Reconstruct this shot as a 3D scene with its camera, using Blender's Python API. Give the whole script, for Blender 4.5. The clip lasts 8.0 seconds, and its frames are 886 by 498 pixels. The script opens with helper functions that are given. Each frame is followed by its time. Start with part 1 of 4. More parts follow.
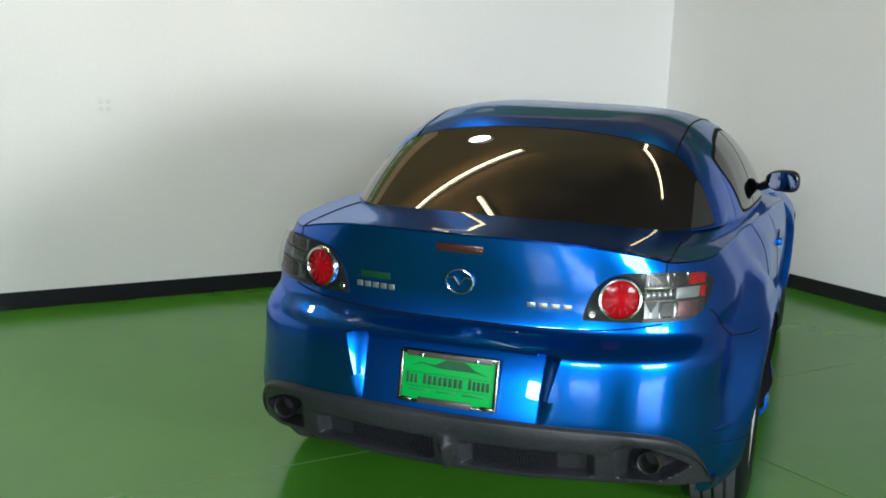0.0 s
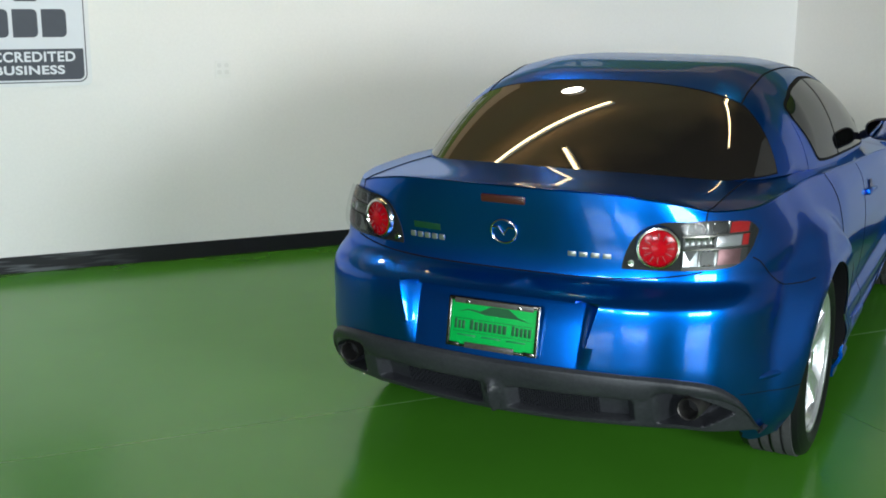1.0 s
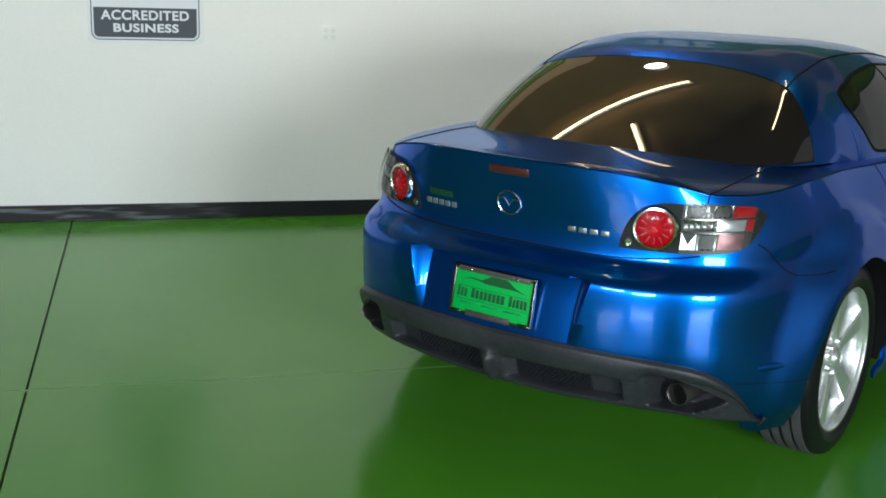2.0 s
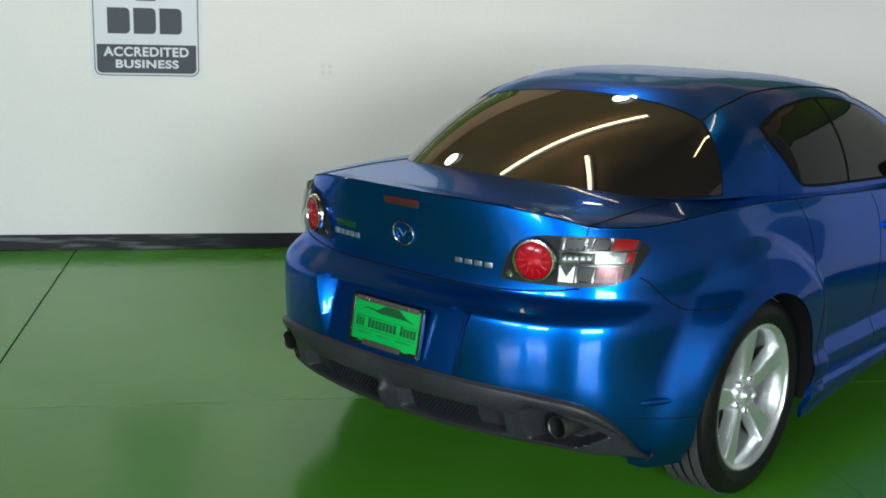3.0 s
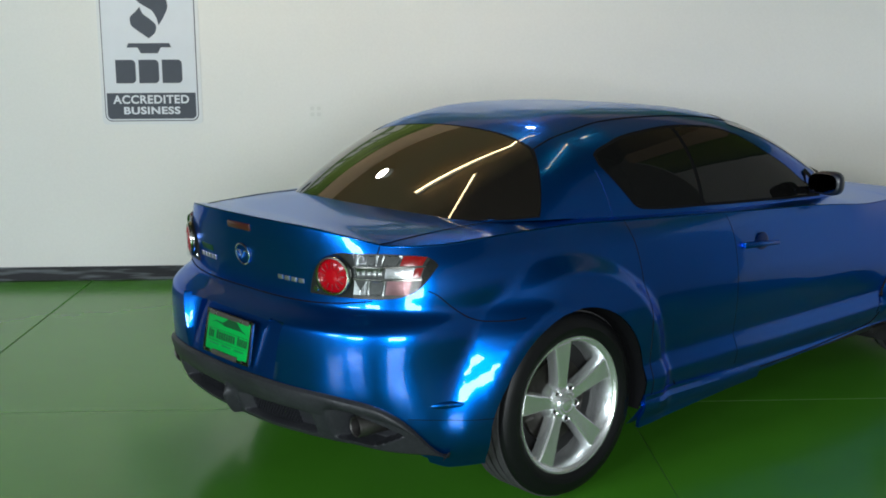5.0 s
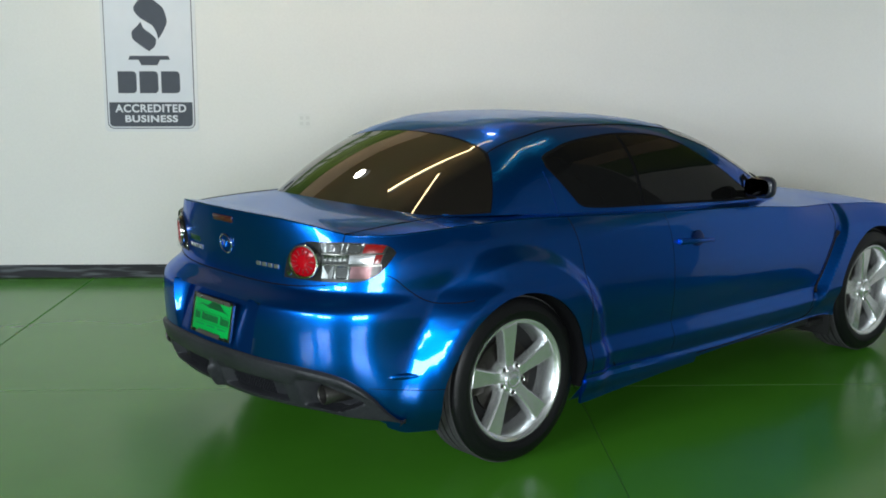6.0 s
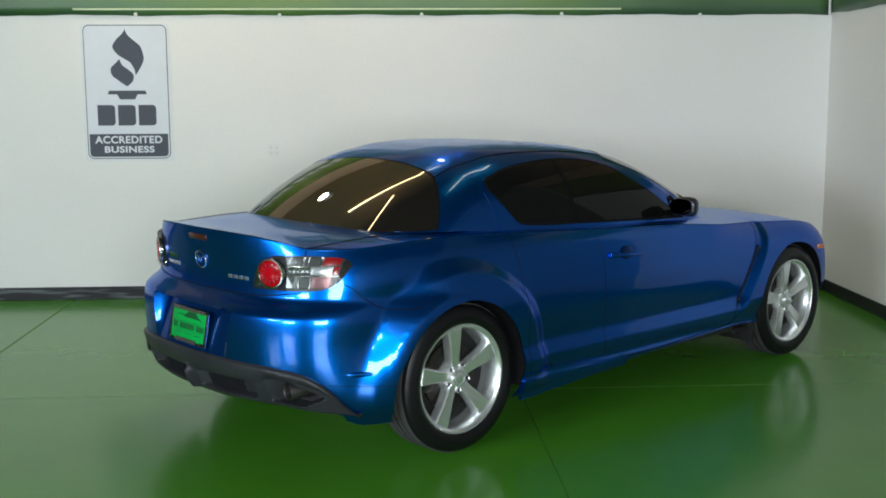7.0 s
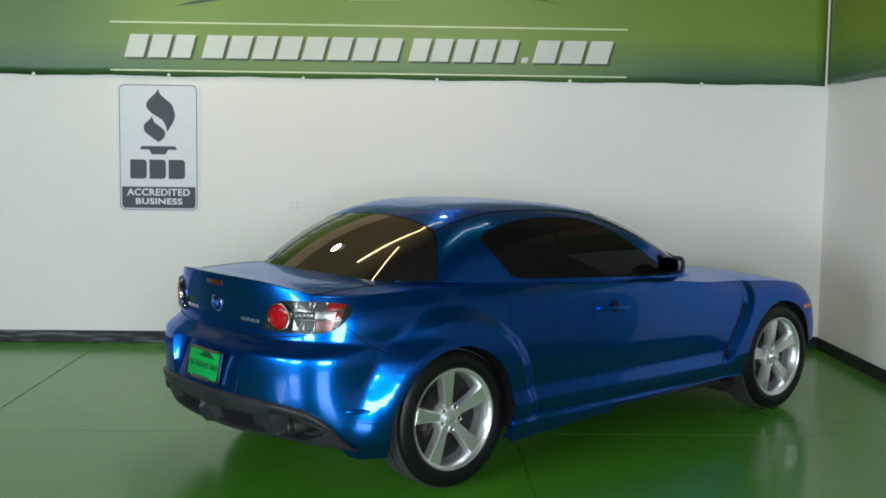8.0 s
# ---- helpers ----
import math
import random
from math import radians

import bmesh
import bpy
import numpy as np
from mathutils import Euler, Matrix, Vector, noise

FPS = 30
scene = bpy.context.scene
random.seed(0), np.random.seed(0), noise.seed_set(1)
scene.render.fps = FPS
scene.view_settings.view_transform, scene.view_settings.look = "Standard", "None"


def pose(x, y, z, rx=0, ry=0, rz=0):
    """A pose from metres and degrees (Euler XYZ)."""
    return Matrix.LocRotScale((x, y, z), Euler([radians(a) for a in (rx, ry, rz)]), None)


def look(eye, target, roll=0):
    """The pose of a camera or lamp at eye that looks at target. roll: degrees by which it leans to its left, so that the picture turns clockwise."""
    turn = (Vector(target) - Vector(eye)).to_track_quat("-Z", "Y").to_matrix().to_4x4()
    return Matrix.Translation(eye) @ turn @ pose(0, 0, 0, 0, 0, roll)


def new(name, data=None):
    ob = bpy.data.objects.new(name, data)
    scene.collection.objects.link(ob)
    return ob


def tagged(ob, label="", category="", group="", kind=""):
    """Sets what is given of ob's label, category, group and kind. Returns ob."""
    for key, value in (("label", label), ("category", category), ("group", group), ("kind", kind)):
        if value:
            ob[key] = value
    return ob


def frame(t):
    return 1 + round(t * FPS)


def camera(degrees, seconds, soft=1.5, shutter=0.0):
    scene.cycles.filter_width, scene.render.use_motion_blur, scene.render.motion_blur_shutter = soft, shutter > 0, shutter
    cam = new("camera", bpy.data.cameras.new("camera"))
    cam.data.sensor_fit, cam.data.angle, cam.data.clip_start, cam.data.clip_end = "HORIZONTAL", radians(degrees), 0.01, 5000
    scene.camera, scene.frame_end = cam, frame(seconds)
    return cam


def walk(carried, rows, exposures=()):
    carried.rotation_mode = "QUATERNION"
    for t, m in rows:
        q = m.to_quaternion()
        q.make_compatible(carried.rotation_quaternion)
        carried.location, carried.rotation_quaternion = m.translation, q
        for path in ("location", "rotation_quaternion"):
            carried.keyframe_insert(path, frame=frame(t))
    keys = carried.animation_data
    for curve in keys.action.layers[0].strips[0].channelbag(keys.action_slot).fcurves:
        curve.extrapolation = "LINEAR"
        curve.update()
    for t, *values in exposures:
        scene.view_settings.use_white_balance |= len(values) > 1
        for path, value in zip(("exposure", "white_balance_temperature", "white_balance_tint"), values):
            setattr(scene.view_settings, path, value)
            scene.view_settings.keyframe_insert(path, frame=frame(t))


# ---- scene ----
cam = camera(42.7, 8.0, soft=1.8)
PATH = [
    (0, (-4.009, -1.010, 1.587), (-2.1430, -0.3891, 1.2232), 2.37),
    (0.5, (-4.054, -1.169, 1.613), (-2.2505, -0.4140, 1.1917), 2.20),
    (1, (-3.982, -1.418, 1.601), (-2.2468, -0.5274, 1.1567), 0.33),
    (1.2, (-3.938, -1.464, 1.617), (-2.2260, -0.5313, 1.1691), -0.02),
    (2.3, (-3.639, -2.099, 1.593), (-2.1066, -0.9160, 1.0919), 2.48),
    (2.5, (-3.561, -2.192, 1.598), (-2.0135, -1.0285, 1.0959), 2.32),
    (3, (-3.365, -2.436, 1.607), (-1.9028, -1.1429, 1.1718), 1.56),
    (3.5, (-3.181, -2.687, 1.621), (-1.7988, -1.2946, 1.2341), 0.74),
    (4, (-3.039, -2.963, 1.609), (-1.7523, -1.4907, 1.1882), 2.00),
    (4.5, (-2.928, -3.220, 1.590), (-1.6539, -1.7280, 1.2036), -0.43),
    (5, (-2.853, -3.479, 1.621), (-1.5708, -1.9890, 1.2546), -0.36),
    (5.2, (-2.888, -3.580, 1.613), (-1.5748, -2.1165, 1.2485), -0.75),
    (6.3, (-3.111, -4.130, 1.635), (-1.8473, -2.6130, 1.3146), 0.07),
    (6.5, (-3.159, -4.238, 1.659), (-1.8980, -2.7134, 1.3675), -0.27),
    (7, (-3.345, -4.465, 1.643), (-2.0248, -2.9911, 1.3535), -0.25),
    (7.5, (-3.454, -4.714, 1.637), (-2.1903, -3.1849, 1.3810), 0.39),
    (8, (-3.505, -4.888, 1.664), (-2.2176, -3.3691, 1.4755), 0.77),
]
walk(cam, [(t, look(eye, target, roll)) for t, eye, target, roll in PATH], [(0, 0.16), (1.0, 0.12), (2.5, -0.04), (3.5, -0.06), (4.5, -0.24), (6.5, -0.17), (8.0, -0.24)])

# ---- world and light ----
# the room's own axes: u along the long wall, v towards it; the car stands askew to them
ROOM_TURN = radians(-38.8)
ROOM = Matrix.Rotation(ROOM_TURN, 4, "Z")
WALL_V, CORNER_U, LEFT_U, FRONT_V, CEIL_Z = 3.186, 3.679, -7.6, -8.6, 3.45
# openings of the south wall: u from, u to, sill, head, watts of daylight; the west one (v from, v to, ...) is added,
# unseen, for fill light
WINDOWS = ((-7.2, -4.4, 1.40, 2.75, 500), (-0.7, 2.0, 0.95, 2.75, 500))
WEST_FILL = (-8.0, -5.5, 2.2, 3.30, 370)


def room(u, v, z):
    return ROOM @ Vector((u, v, z))


world = bpy.data.worlds.new("sky")
scene.world = world
world.use_nodes = True
wn = world.node_tree
sky = wn.nodes.new("ShaderNodeTexSky")
sky.sky_type, sky.sun_disc = "NISHITA", False
sky.sun_elevation, sky.sun_rotation = radians(50), radians(150)
wn.links.new(sky.outputs[0], wn.nodes["Background"].inputs[0])
wn.nodes["Background"].inputs[1].default_value = 0.12


def area_lamp(name, at, towards, w, h, watts, colour):
    d = bpy.data.lights.new(name, "AREA")
    d.shape, d.size, d.size_y, d.energy, d.color = "RECTANGLE", w, h, watts, colour
    ob = new(name, d)
    ob.matrix_world = look(room(*at), room(*towards))
    return ob


for lo, hi, sill, head, watts in WINDOWS:
    area_lamp("daylight_or_fill", ((lo + hi) / 2, FRONT_V - 0.12, (sill + head) / 2), ((lo + hi) / 2, 0, (sill + head) / 2 - .1), hi - lo - 0.1, head - sill - .1, watts, (0.78, 0.90, 1.0) if lo < -3 else (0.87, 0.95, 1.0))
# fill light through the added west opening, to brighten the north wall
lo, hi, sill, head, watts = WEST_FILL
area_lamp("daylight_or_fill", (LEFT_U - 0.12, (lo + hi) / 2, (sill + head) / 2), (0, (lo + hi) / 2, (sill + head) / 2 - .6), hi - lo - 0.1, head - sill - .1, watts, (0.82, 0.92, 1.0))
# tube lights and round lamps on the ceiling: u, v, length, turn
TUBES = ((-.42, 1.36, 1.85, -2), (-.70, .25, 1.4, 68), (1.50, .15, 1.25, 78))
FLOODS = ((.50, 1.95), (-1.57, 2.42))

# ---- materials ----


def material(name, colour, rough=0.5, metal=0.0, coat=0.0, grain=0.0, scale=20.0, bump=0.0, second=None, stain=1.2, **more):
    """Principled surface with a fine grain and broad stains over object coordinates."""
    m = bpy.data.materials.new(name)
    m.use_nodes = True
    nt = m.node_tree
    b = nt.nodes["Principled BSDF"]
    b.inputs["Base Color"].default_value = (*colour, 1)
    b.inputs["Roughness"].default_value = rough
    b.inputs["Metallic"].default_value = metal
    b.inputs["Coat Weight"].default_value = coat
    b.inputs["Coat Roughness"].default_value = 0.03
    for key, value in more.items():
        b.inputs[key.replace("_", " ")].default_value = value
    if grain or bump:
        co = nt.nodes.new("ShaderNodeTexCoord")
        fine, broad = nt.nodes.new("ShaderNodeTexNoise"), nt.nodes.new("ShaderNodeTexNoise")
        fine.inputs["Scale"].default_value, broad.inputs["Scale"].default_value = scale, stain
        fine.inputs["Detail"].default_value, broad.inputs["Detail"].default_value = 6, 4
        for n in (fine, broad):
            nt.links.new(co.outputs["Object"], n.inputs["Vector"])
        mix = nt.nodes.new("ShaderNodeMix")
        mix.data_type = "FLOAT"
        mix.inputs[0].default_value = 0.5
        nt.links.new(fine.outputs["Fac"], mix.inputs[2])
        nt.links.new(broad.outputs["Fac"], mix.inputs[3])
        if grain:
            ramp = nt.nodes.new("ShaderNodeValToRGB")
            other = second or tuple(c * (1 - grain) for c in colour)
            ramp.color_ramp.elements[0].color, ramp.color_ramp.elements[0].position = (*other, 1), 0.32
            ramp.color_ramp.elements[1].color, ramp.color_ramp.elements[1].position = (*colour, 1), 0.62
            nt.links.new(mix.outputs[0], ramp.inputs[0])
            nt.links.new(ramp.outputs[0], b.inputs["Base Color"])
        if bump:
            bp = nt.nodes.new("ShaderNodeBump")
            bp.inputs["Strength"].default_value, bp.inputs["Distance"].default_value = bump, 0.01
            nt.links.new(mix.outputs[0], bp.inputs["Height"])
            nt.links.new(bp.outputs[0], b.inputs["Normal"])
    return m


def glow(name, colour, strength):
    m = material(name, colour, 0.4)
    b = m.node_tree.nodes["Principled BSDF"]
    b.inputs["Emission Color"].default_value = (*colour, 1)
    b.inputs["Emission Strength"].default_value = strength
    return m


BLUE = material("blue_metallic_paint", (0.0002, 0.101, 0.46), 0.295, 0.94, 0.62, Specular_Tint=(0.10, 0.45, 1.0, 1), Specular_IOR_Level=0.3, Coat_Roughness=0.015, Coat_IOR=1.48)
WALL = material("painted_wall", (0.80, 0.785, 0.765), 0.75, grain=0.05, scale=60, bump=0.03)
FLOOR = material("green_epoxy", (0.072, 0.285, 0.020), 0.20, coat=0.0, grain=0.14, scale=2.2, stain=0.45, bump=0.13, IOR=1.42)
BASE = material("smeared_rubber_base", (0.010, 0.010, 0.013), 0.5, grain=0.3, scale=8, Specular_IOR_Level=0.3)
BASE_CLEAN = material("black_rubber_base", (0.014, 0.014, 0.016), 0.45, grain=0.3, scale=8)
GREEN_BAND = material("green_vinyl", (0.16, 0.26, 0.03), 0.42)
WALL_GREY = material("grey_wall", (0.16, 0.16, 0.157), 0.8, grain=0.1, scale=6)
# unseen east stretch, painted darker to dim its reflection in car and floor
WALL_DIMMED = material("dimmed_wall", (0.20, 0.195, 0.19), 0.8, grain=0.1, scale=6)
WALL_DARK = material("dark_brown_wall", (0.10, 0.088, 0.078), 0.8, grain=0.2, scale=6)
JOINT = material("dark_joint", (0.010, 0.035, 0.008), 0.7, grain=0.3, scale=12)
GREEN_JOINT = material("green_joint", (0.024, 0.095, 0.012), 0.6, grain=0.3, scale=12)
PALE_JOINT = material("pale_joint", (0.30, 0.42, 0.24), 0.7, grain=0.5, scale=14)
PALE_PRINT = material("pale_green_print", (0.60, 0.68, 0.42), 0.5, grain=0.1, scale=5)
SILVER_PRINT = material("silver_print", (0.60, 0.63, 0.58), 0.45, grain=0.12, scale=4)
SHADOW_PRINT = material("dark_print", (0.035, 0.06, 0.025), 0.5, grain=0.2, scale=6)
WHITE_PLASTIC = material("white_plastic", (0.78, 0.78, 0.76), 0.4, grain=0.05, scale=30)
SIGN_EDGE = material("sign_edge", (0.73, 0.735, 0.75), 0.5, grain=0.04, scale=20)
SIGN_WHITE = material("sign_white", (0.67, 0.69, 0.74), 0.45, grain=0.06, scale=9)
INK_BLUE = material("blue_black_ink", (0.028, 0.036, 0.055), 0.5, grain=0.2, scale=20)
SOCKET = material("socket_plate", (0.78, 0.77, 0.74), 0.4, grain=0.04, scale=20)
SOCKET_DARK = material("socket_face", (0.71, 0.70, 0.67), 0.45, grain=0.05, scale=30)
TUBE_GLOW = glow("warm_tube", (1.0, 0.74, 0.38), 28.0)
LED_GLOW = glow("white_led", (1.0, 0.93, 0.80), 60.0)
TAN = material("tan_boards", (0.60, 0.42, 0.26), 0.7, grain=0.15, scale=5)
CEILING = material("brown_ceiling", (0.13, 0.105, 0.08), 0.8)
TREAD = material("dusty_tread", (0.050, 0.049, 0.050), 0.85, grain=0.5, scale=50, bump=0.15)
RUBBER = material("tyre_rubber", (0.006, 0.006, 0.007), 0.42, grain=0.35, scale=120, bump=0.1, Specular_IOR_Level=0.3)
ALLOY = material("silver_alloy", (0.80, 0.81, 0.81), 0.27, 0.80, coat=0.35, grain=0.04, scale=300)
DARK = material("dark_plastic", (0.016, 0.017, 0.020), 0.42, grain=0.3, scale=90, stain=4.0, second=(0.034, 0.035, 0.039), bump=0.06, Specular_IOR_Level=0.30)
SEAL = material("black_seal", (0.006, 0.006, 0.007), 0.8, Specular_IOR_Level=0.1)
# body blue darkened as if shaded, for the handle cups and a door joint
SHADED_BLUE = material("shaded_blue", (0.0005, 0.025, 0.15), 0.35, 0.9, 0.2)
CHROME = material("chrome", (0.62, 0.61, 0.58), 0.14, 1.0)
BADGE = material("brushed_badge", (0.46, 0.46, 0.44), 0.32, 0.85, grain=0.1, scale=200)
TRAY = material("grey_reflector_tray", (0.055, 0.057, 0.055), 0.4, 0.6, grain=0.3, scale=60)
STEEL = material("dull_steel", (0.055, 0.05, 0.045), 0.45, 0.8, grain=0.35, scale=40)
LAMP_DARK = material("smoked_lamp", (0.022, 0.024, 0.023), 0.4, grain=0.4, scale=60, Specular_IOR_Level=0.1)
RED_LENS = material("red_lens", (0.40, 0.001, 0.008), 0.14, coat=0.15, Specular_IOR_Level=0.25)
RED_DEEP = material("deep_red_lens", (0.26, 0.004, 0.012), 0.3, coat=0.1)
BRAKE_RED = material("dull_red_lens", (0.055, 0.013, 0.010), 0.3, coat=0.3)
MARKER_RED = material("marker_red_lens", (0.36, 0.010, 0.010), 0.22, grain=0.35, scale=60, coat=0.4)
CLEAR = material("silvered_facets", (0.30, 0.31, 0.305), 0.28, 1.0, grain=0.4, scale=90)
PINK_CLEAR = material("pinkish_reflector", (0.20, 0.11, 0.115), 0.34, 0.85, grain=0.3, scale=50)
MIRROR_CLEAR = material("white_reflector", (0.42, 0.43, 0.44), 0.26, 0.75, coat=0.6)
PLATE = material("green_plate", (0.0, 0.38, 0.062), 0.5, grain=0.08, scale=40, Specular_IOR_Level=0.15)
CAPTION = material("caption_strip", (0.04, 0.035, 0.03), 0.35, grain=0.5, scale=160, second=(0.09, 0.08, 0.07))
INK = material("dark_ink", (0.0, 0.09, 0.022), 0.5, grain=0.4, scale=140)
INK_PALE = material("pale_ink", (0.0, 0.20, 0.05), 0.5)
STICKER = material("green_sticker", (0.005, 0.05, 0.02), 0.35, grain=0.4, scale=80)
MESH_GREY = material("grille_mesh", (0.012, 0.0125, 0.015), 0.9, Specular_IOR_Level=0.1)
PIPE = material("sooty_pipe", (0.10, 0.095, 0.09), 0.45, 0.8, grain=0.5, scale=60)
# chrome with its dim brown reflections put into a darker colour
FRAME = material("dimmed_chrome", (0.20, 0.19, 0.17), 0.22, 1.0, grain=0.5, scale=60)
BLACK = material("matt_black", (0.006, 0.006, 0.006), 0.8)
# a dark room's reflection is put into the mirror's near-black colour
MIRROR = material("mirror_glass", (0.015, 0.015, 0.017), 0.03, 1.0)
MIRROR_SHELL = material("dark_mirror_shell", (0.008, 0.010, 0.022), 0.35, coat=0.15)
ORANGE = material("orange_lens", (0.55, 0.12, 0.02), 0.2, coat=0.8)
COVER = bpy.data.materials.new("clear_cover")
COVER.use_nodes = True
cn = COVER.node_tree
cn.nodes.remove(cn.nodes["Principled BSDF"])
tr, gl, fr, mx = (cn.nodes.new("ShaderNode" + k) for k in ("BsdfTransparent", "BsdfGlossy", "Fresnel", "MixShader"))
tr.inputs[0].default_value = (0.86, 0.87, 0.86, 1)
gl.inputs["Roughness"].default_value = 0.03
fr.inputs[0].default_value = 1.18
cn.links.new(fr.outputs[0], mx.inputs[0])
cn.links.new(tr.outputs[0], mx.inputs[1])
cn.links.new(gl.outputs[0], mx.inputs[2])
cn.links.new(mx.outputs[0], cn.nodes["Material Output"].inputs[0])
SIDE_GLASS = material("dark_side_glass", (0.006, 0.006, 0.006), 0.02, IOR=1.24)
GLASS = material("tinted_glass", (0.010, 0.008, 0.007), 0.02, IOR=2.1)



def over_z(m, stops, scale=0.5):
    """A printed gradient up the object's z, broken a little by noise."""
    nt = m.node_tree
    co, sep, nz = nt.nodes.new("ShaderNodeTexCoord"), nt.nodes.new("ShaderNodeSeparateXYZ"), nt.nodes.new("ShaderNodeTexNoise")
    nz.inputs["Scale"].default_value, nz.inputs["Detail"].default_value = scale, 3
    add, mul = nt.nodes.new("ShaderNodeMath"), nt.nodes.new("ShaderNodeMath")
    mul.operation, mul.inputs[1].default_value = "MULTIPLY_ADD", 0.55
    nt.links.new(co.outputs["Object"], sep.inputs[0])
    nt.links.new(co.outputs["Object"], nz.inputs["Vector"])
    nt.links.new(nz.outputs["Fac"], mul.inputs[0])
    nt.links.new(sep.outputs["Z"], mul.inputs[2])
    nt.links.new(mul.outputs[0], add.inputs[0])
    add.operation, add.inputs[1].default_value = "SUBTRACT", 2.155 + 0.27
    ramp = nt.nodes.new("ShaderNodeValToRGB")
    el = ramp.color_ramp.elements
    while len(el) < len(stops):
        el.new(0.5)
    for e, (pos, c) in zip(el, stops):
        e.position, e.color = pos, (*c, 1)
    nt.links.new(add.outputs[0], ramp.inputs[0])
    # the colour turns darker past the end of the lettering
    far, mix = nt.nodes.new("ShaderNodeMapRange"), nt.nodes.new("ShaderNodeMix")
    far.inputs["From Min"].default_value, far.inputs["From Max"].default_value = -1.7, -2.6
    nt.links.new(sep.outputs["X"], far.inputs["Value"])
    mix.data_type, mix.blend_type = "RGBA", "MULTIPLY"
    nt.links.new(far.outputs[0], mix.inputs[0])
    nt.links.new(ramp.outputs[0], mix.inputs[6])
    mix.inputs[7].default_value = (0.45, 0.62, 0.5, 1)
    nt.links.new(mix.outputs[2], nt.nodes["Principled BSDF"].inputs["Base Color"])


def falloff_y(m, near, far, y0, y1):
    """A lit colour passing into a shaded one along the object's y, with a ragged border."""
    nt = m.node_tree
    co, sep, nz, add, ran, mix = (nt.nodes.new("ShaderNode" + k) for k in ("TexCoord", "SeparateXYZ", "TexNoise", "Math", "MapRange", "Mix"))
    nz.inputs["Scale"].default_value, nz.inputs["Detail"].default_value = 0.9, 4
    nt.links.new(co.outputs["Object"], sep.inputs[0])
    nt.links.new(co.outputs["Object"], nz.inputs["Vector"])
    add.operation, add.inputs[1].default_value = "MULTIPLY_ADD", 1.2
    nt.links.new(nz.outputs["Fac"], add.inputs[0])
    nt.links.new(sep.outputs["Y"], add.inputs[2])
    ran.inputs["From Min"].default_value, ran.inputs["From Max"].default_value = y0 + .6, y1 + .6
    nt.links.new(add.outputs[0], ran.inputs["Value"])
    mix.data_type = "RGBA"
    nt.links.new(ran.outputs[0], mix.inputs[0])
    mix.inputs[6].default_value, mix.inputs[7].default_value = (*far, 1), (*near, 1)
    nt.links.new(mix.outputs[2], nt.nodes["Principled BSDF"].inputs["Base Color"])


# the ceiling's fall of light, tan to dark, is put into its colour
falloff_y(CEILING, (0.62, 0.43, 0.26), (0.045, 0.037, 0.030), 0.1, 1.5)
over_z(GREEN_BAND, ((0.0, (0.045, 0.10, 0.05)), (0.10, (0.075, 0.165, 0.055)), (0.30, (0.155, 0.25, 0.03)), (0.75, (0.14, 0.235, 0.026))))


def smear(m, colour, scale, reach):
    """Long pale smears with a shape of their own, on the stretch u < reach."""
    nt = m.node_tree
    b = nt.nodes["Principled BSDF"]
    base = b.inputs["Base Color"].links[0].from_socket
    co, mp, nz, sep = (nt.nodes.new("ShaderNode" + k) for k in ("TexCoord", "Mapping", "TexNoise", "SeparateXYZ"))
    mp.inputs["Scale"].default_value = (1.3, 1.0, 16.0)
    nz.inputs["Scale"].default_value, nz.inputs["Detail"].default_value = scale, 5
    nt.links.new(co.outputs["Object"], mp.inputs[0])
    nt.links.new(mp.outputs[0], nz.inputs["Vector"])
    nt.links.new(co.outputs["Object"], sep.inputs[0])
    ramp, less, mul, mix = (nt.nodes.new("ShaderNode" + k) for k in ("ValToRGB", "MapRange", "Math", "Mix"))
    ramp.color_ramp.elements[0].position, ramp.color_ramp.elements[1].position = 0.50, 0.60
    nt.links.new(nz.outputs["Fac"], ramp.inputs[0])
    less.inputs["From Min"].default_value, less.inputs["From Max"].default_value = reach + 0.5, reach - 0.3
    nt.links.new(sep.outputs["X"], less.inputs["Value"])
    mul.operation = "MULTIPLY"
    nt.links.new(ramp.outputs[0], mul.inputs[0])
    nt.links.new(less.outputs[0], mul.inputs[1])
    mix.data_type = "RGBA"
    nt.links.new(mul.outputs[0], mix.inputs[0])
    nt.links.new(base, mix.inputs[6])
    mix.inputs[7].default_value = (*colour, 1)
    nt.links.new(mix.outputs[2], b.inputs["Base Color"])


smear(BASE, (0.11, 0.12, 0.13), 1.6, -1.5)

# ---- mesh helpers ----


def spline(*knots):
    """A smooth curve through (x, y) knots, without overshoot."""
    xs, ys = np.array(knots[0::2], float), np.array(knots[1::2], float)
    h, d = np.diff(xs), np.diff(ys) / np.diff(xs)
    m = np.zeros(len(xs))
    m[0], m[-1] = d[0], d[-1]
    for i in range(1, len(xs) - 1):
        if d[i - 1] * d[i] > 0:
            w1, w2 = 2 * h[i] + h[i - 1], h[i] + 2 * h[i - 1]
            m[i] = (w1 + w2) / (w1 / d[i - 1] + w2 / d[i])

    def value(x):
        x = np.clip(np.asarray(x, float), xs[0], xs[-1])
        i = np.clip(np.searchsorted(xs, x) - 1, 0, len(xs) - 2)
        t = (x - xs[i]) / h[i]
        return (ys[i] * (1 + 2 * t) * (1 - t) ** 2 + h[i] * m[i] * t * (1 - t) ** 2
                + ys[i + 1] * t * t * (3 - 2 * t) - h[i] * m[i + 1] * t * t * (1 - t))
    return value


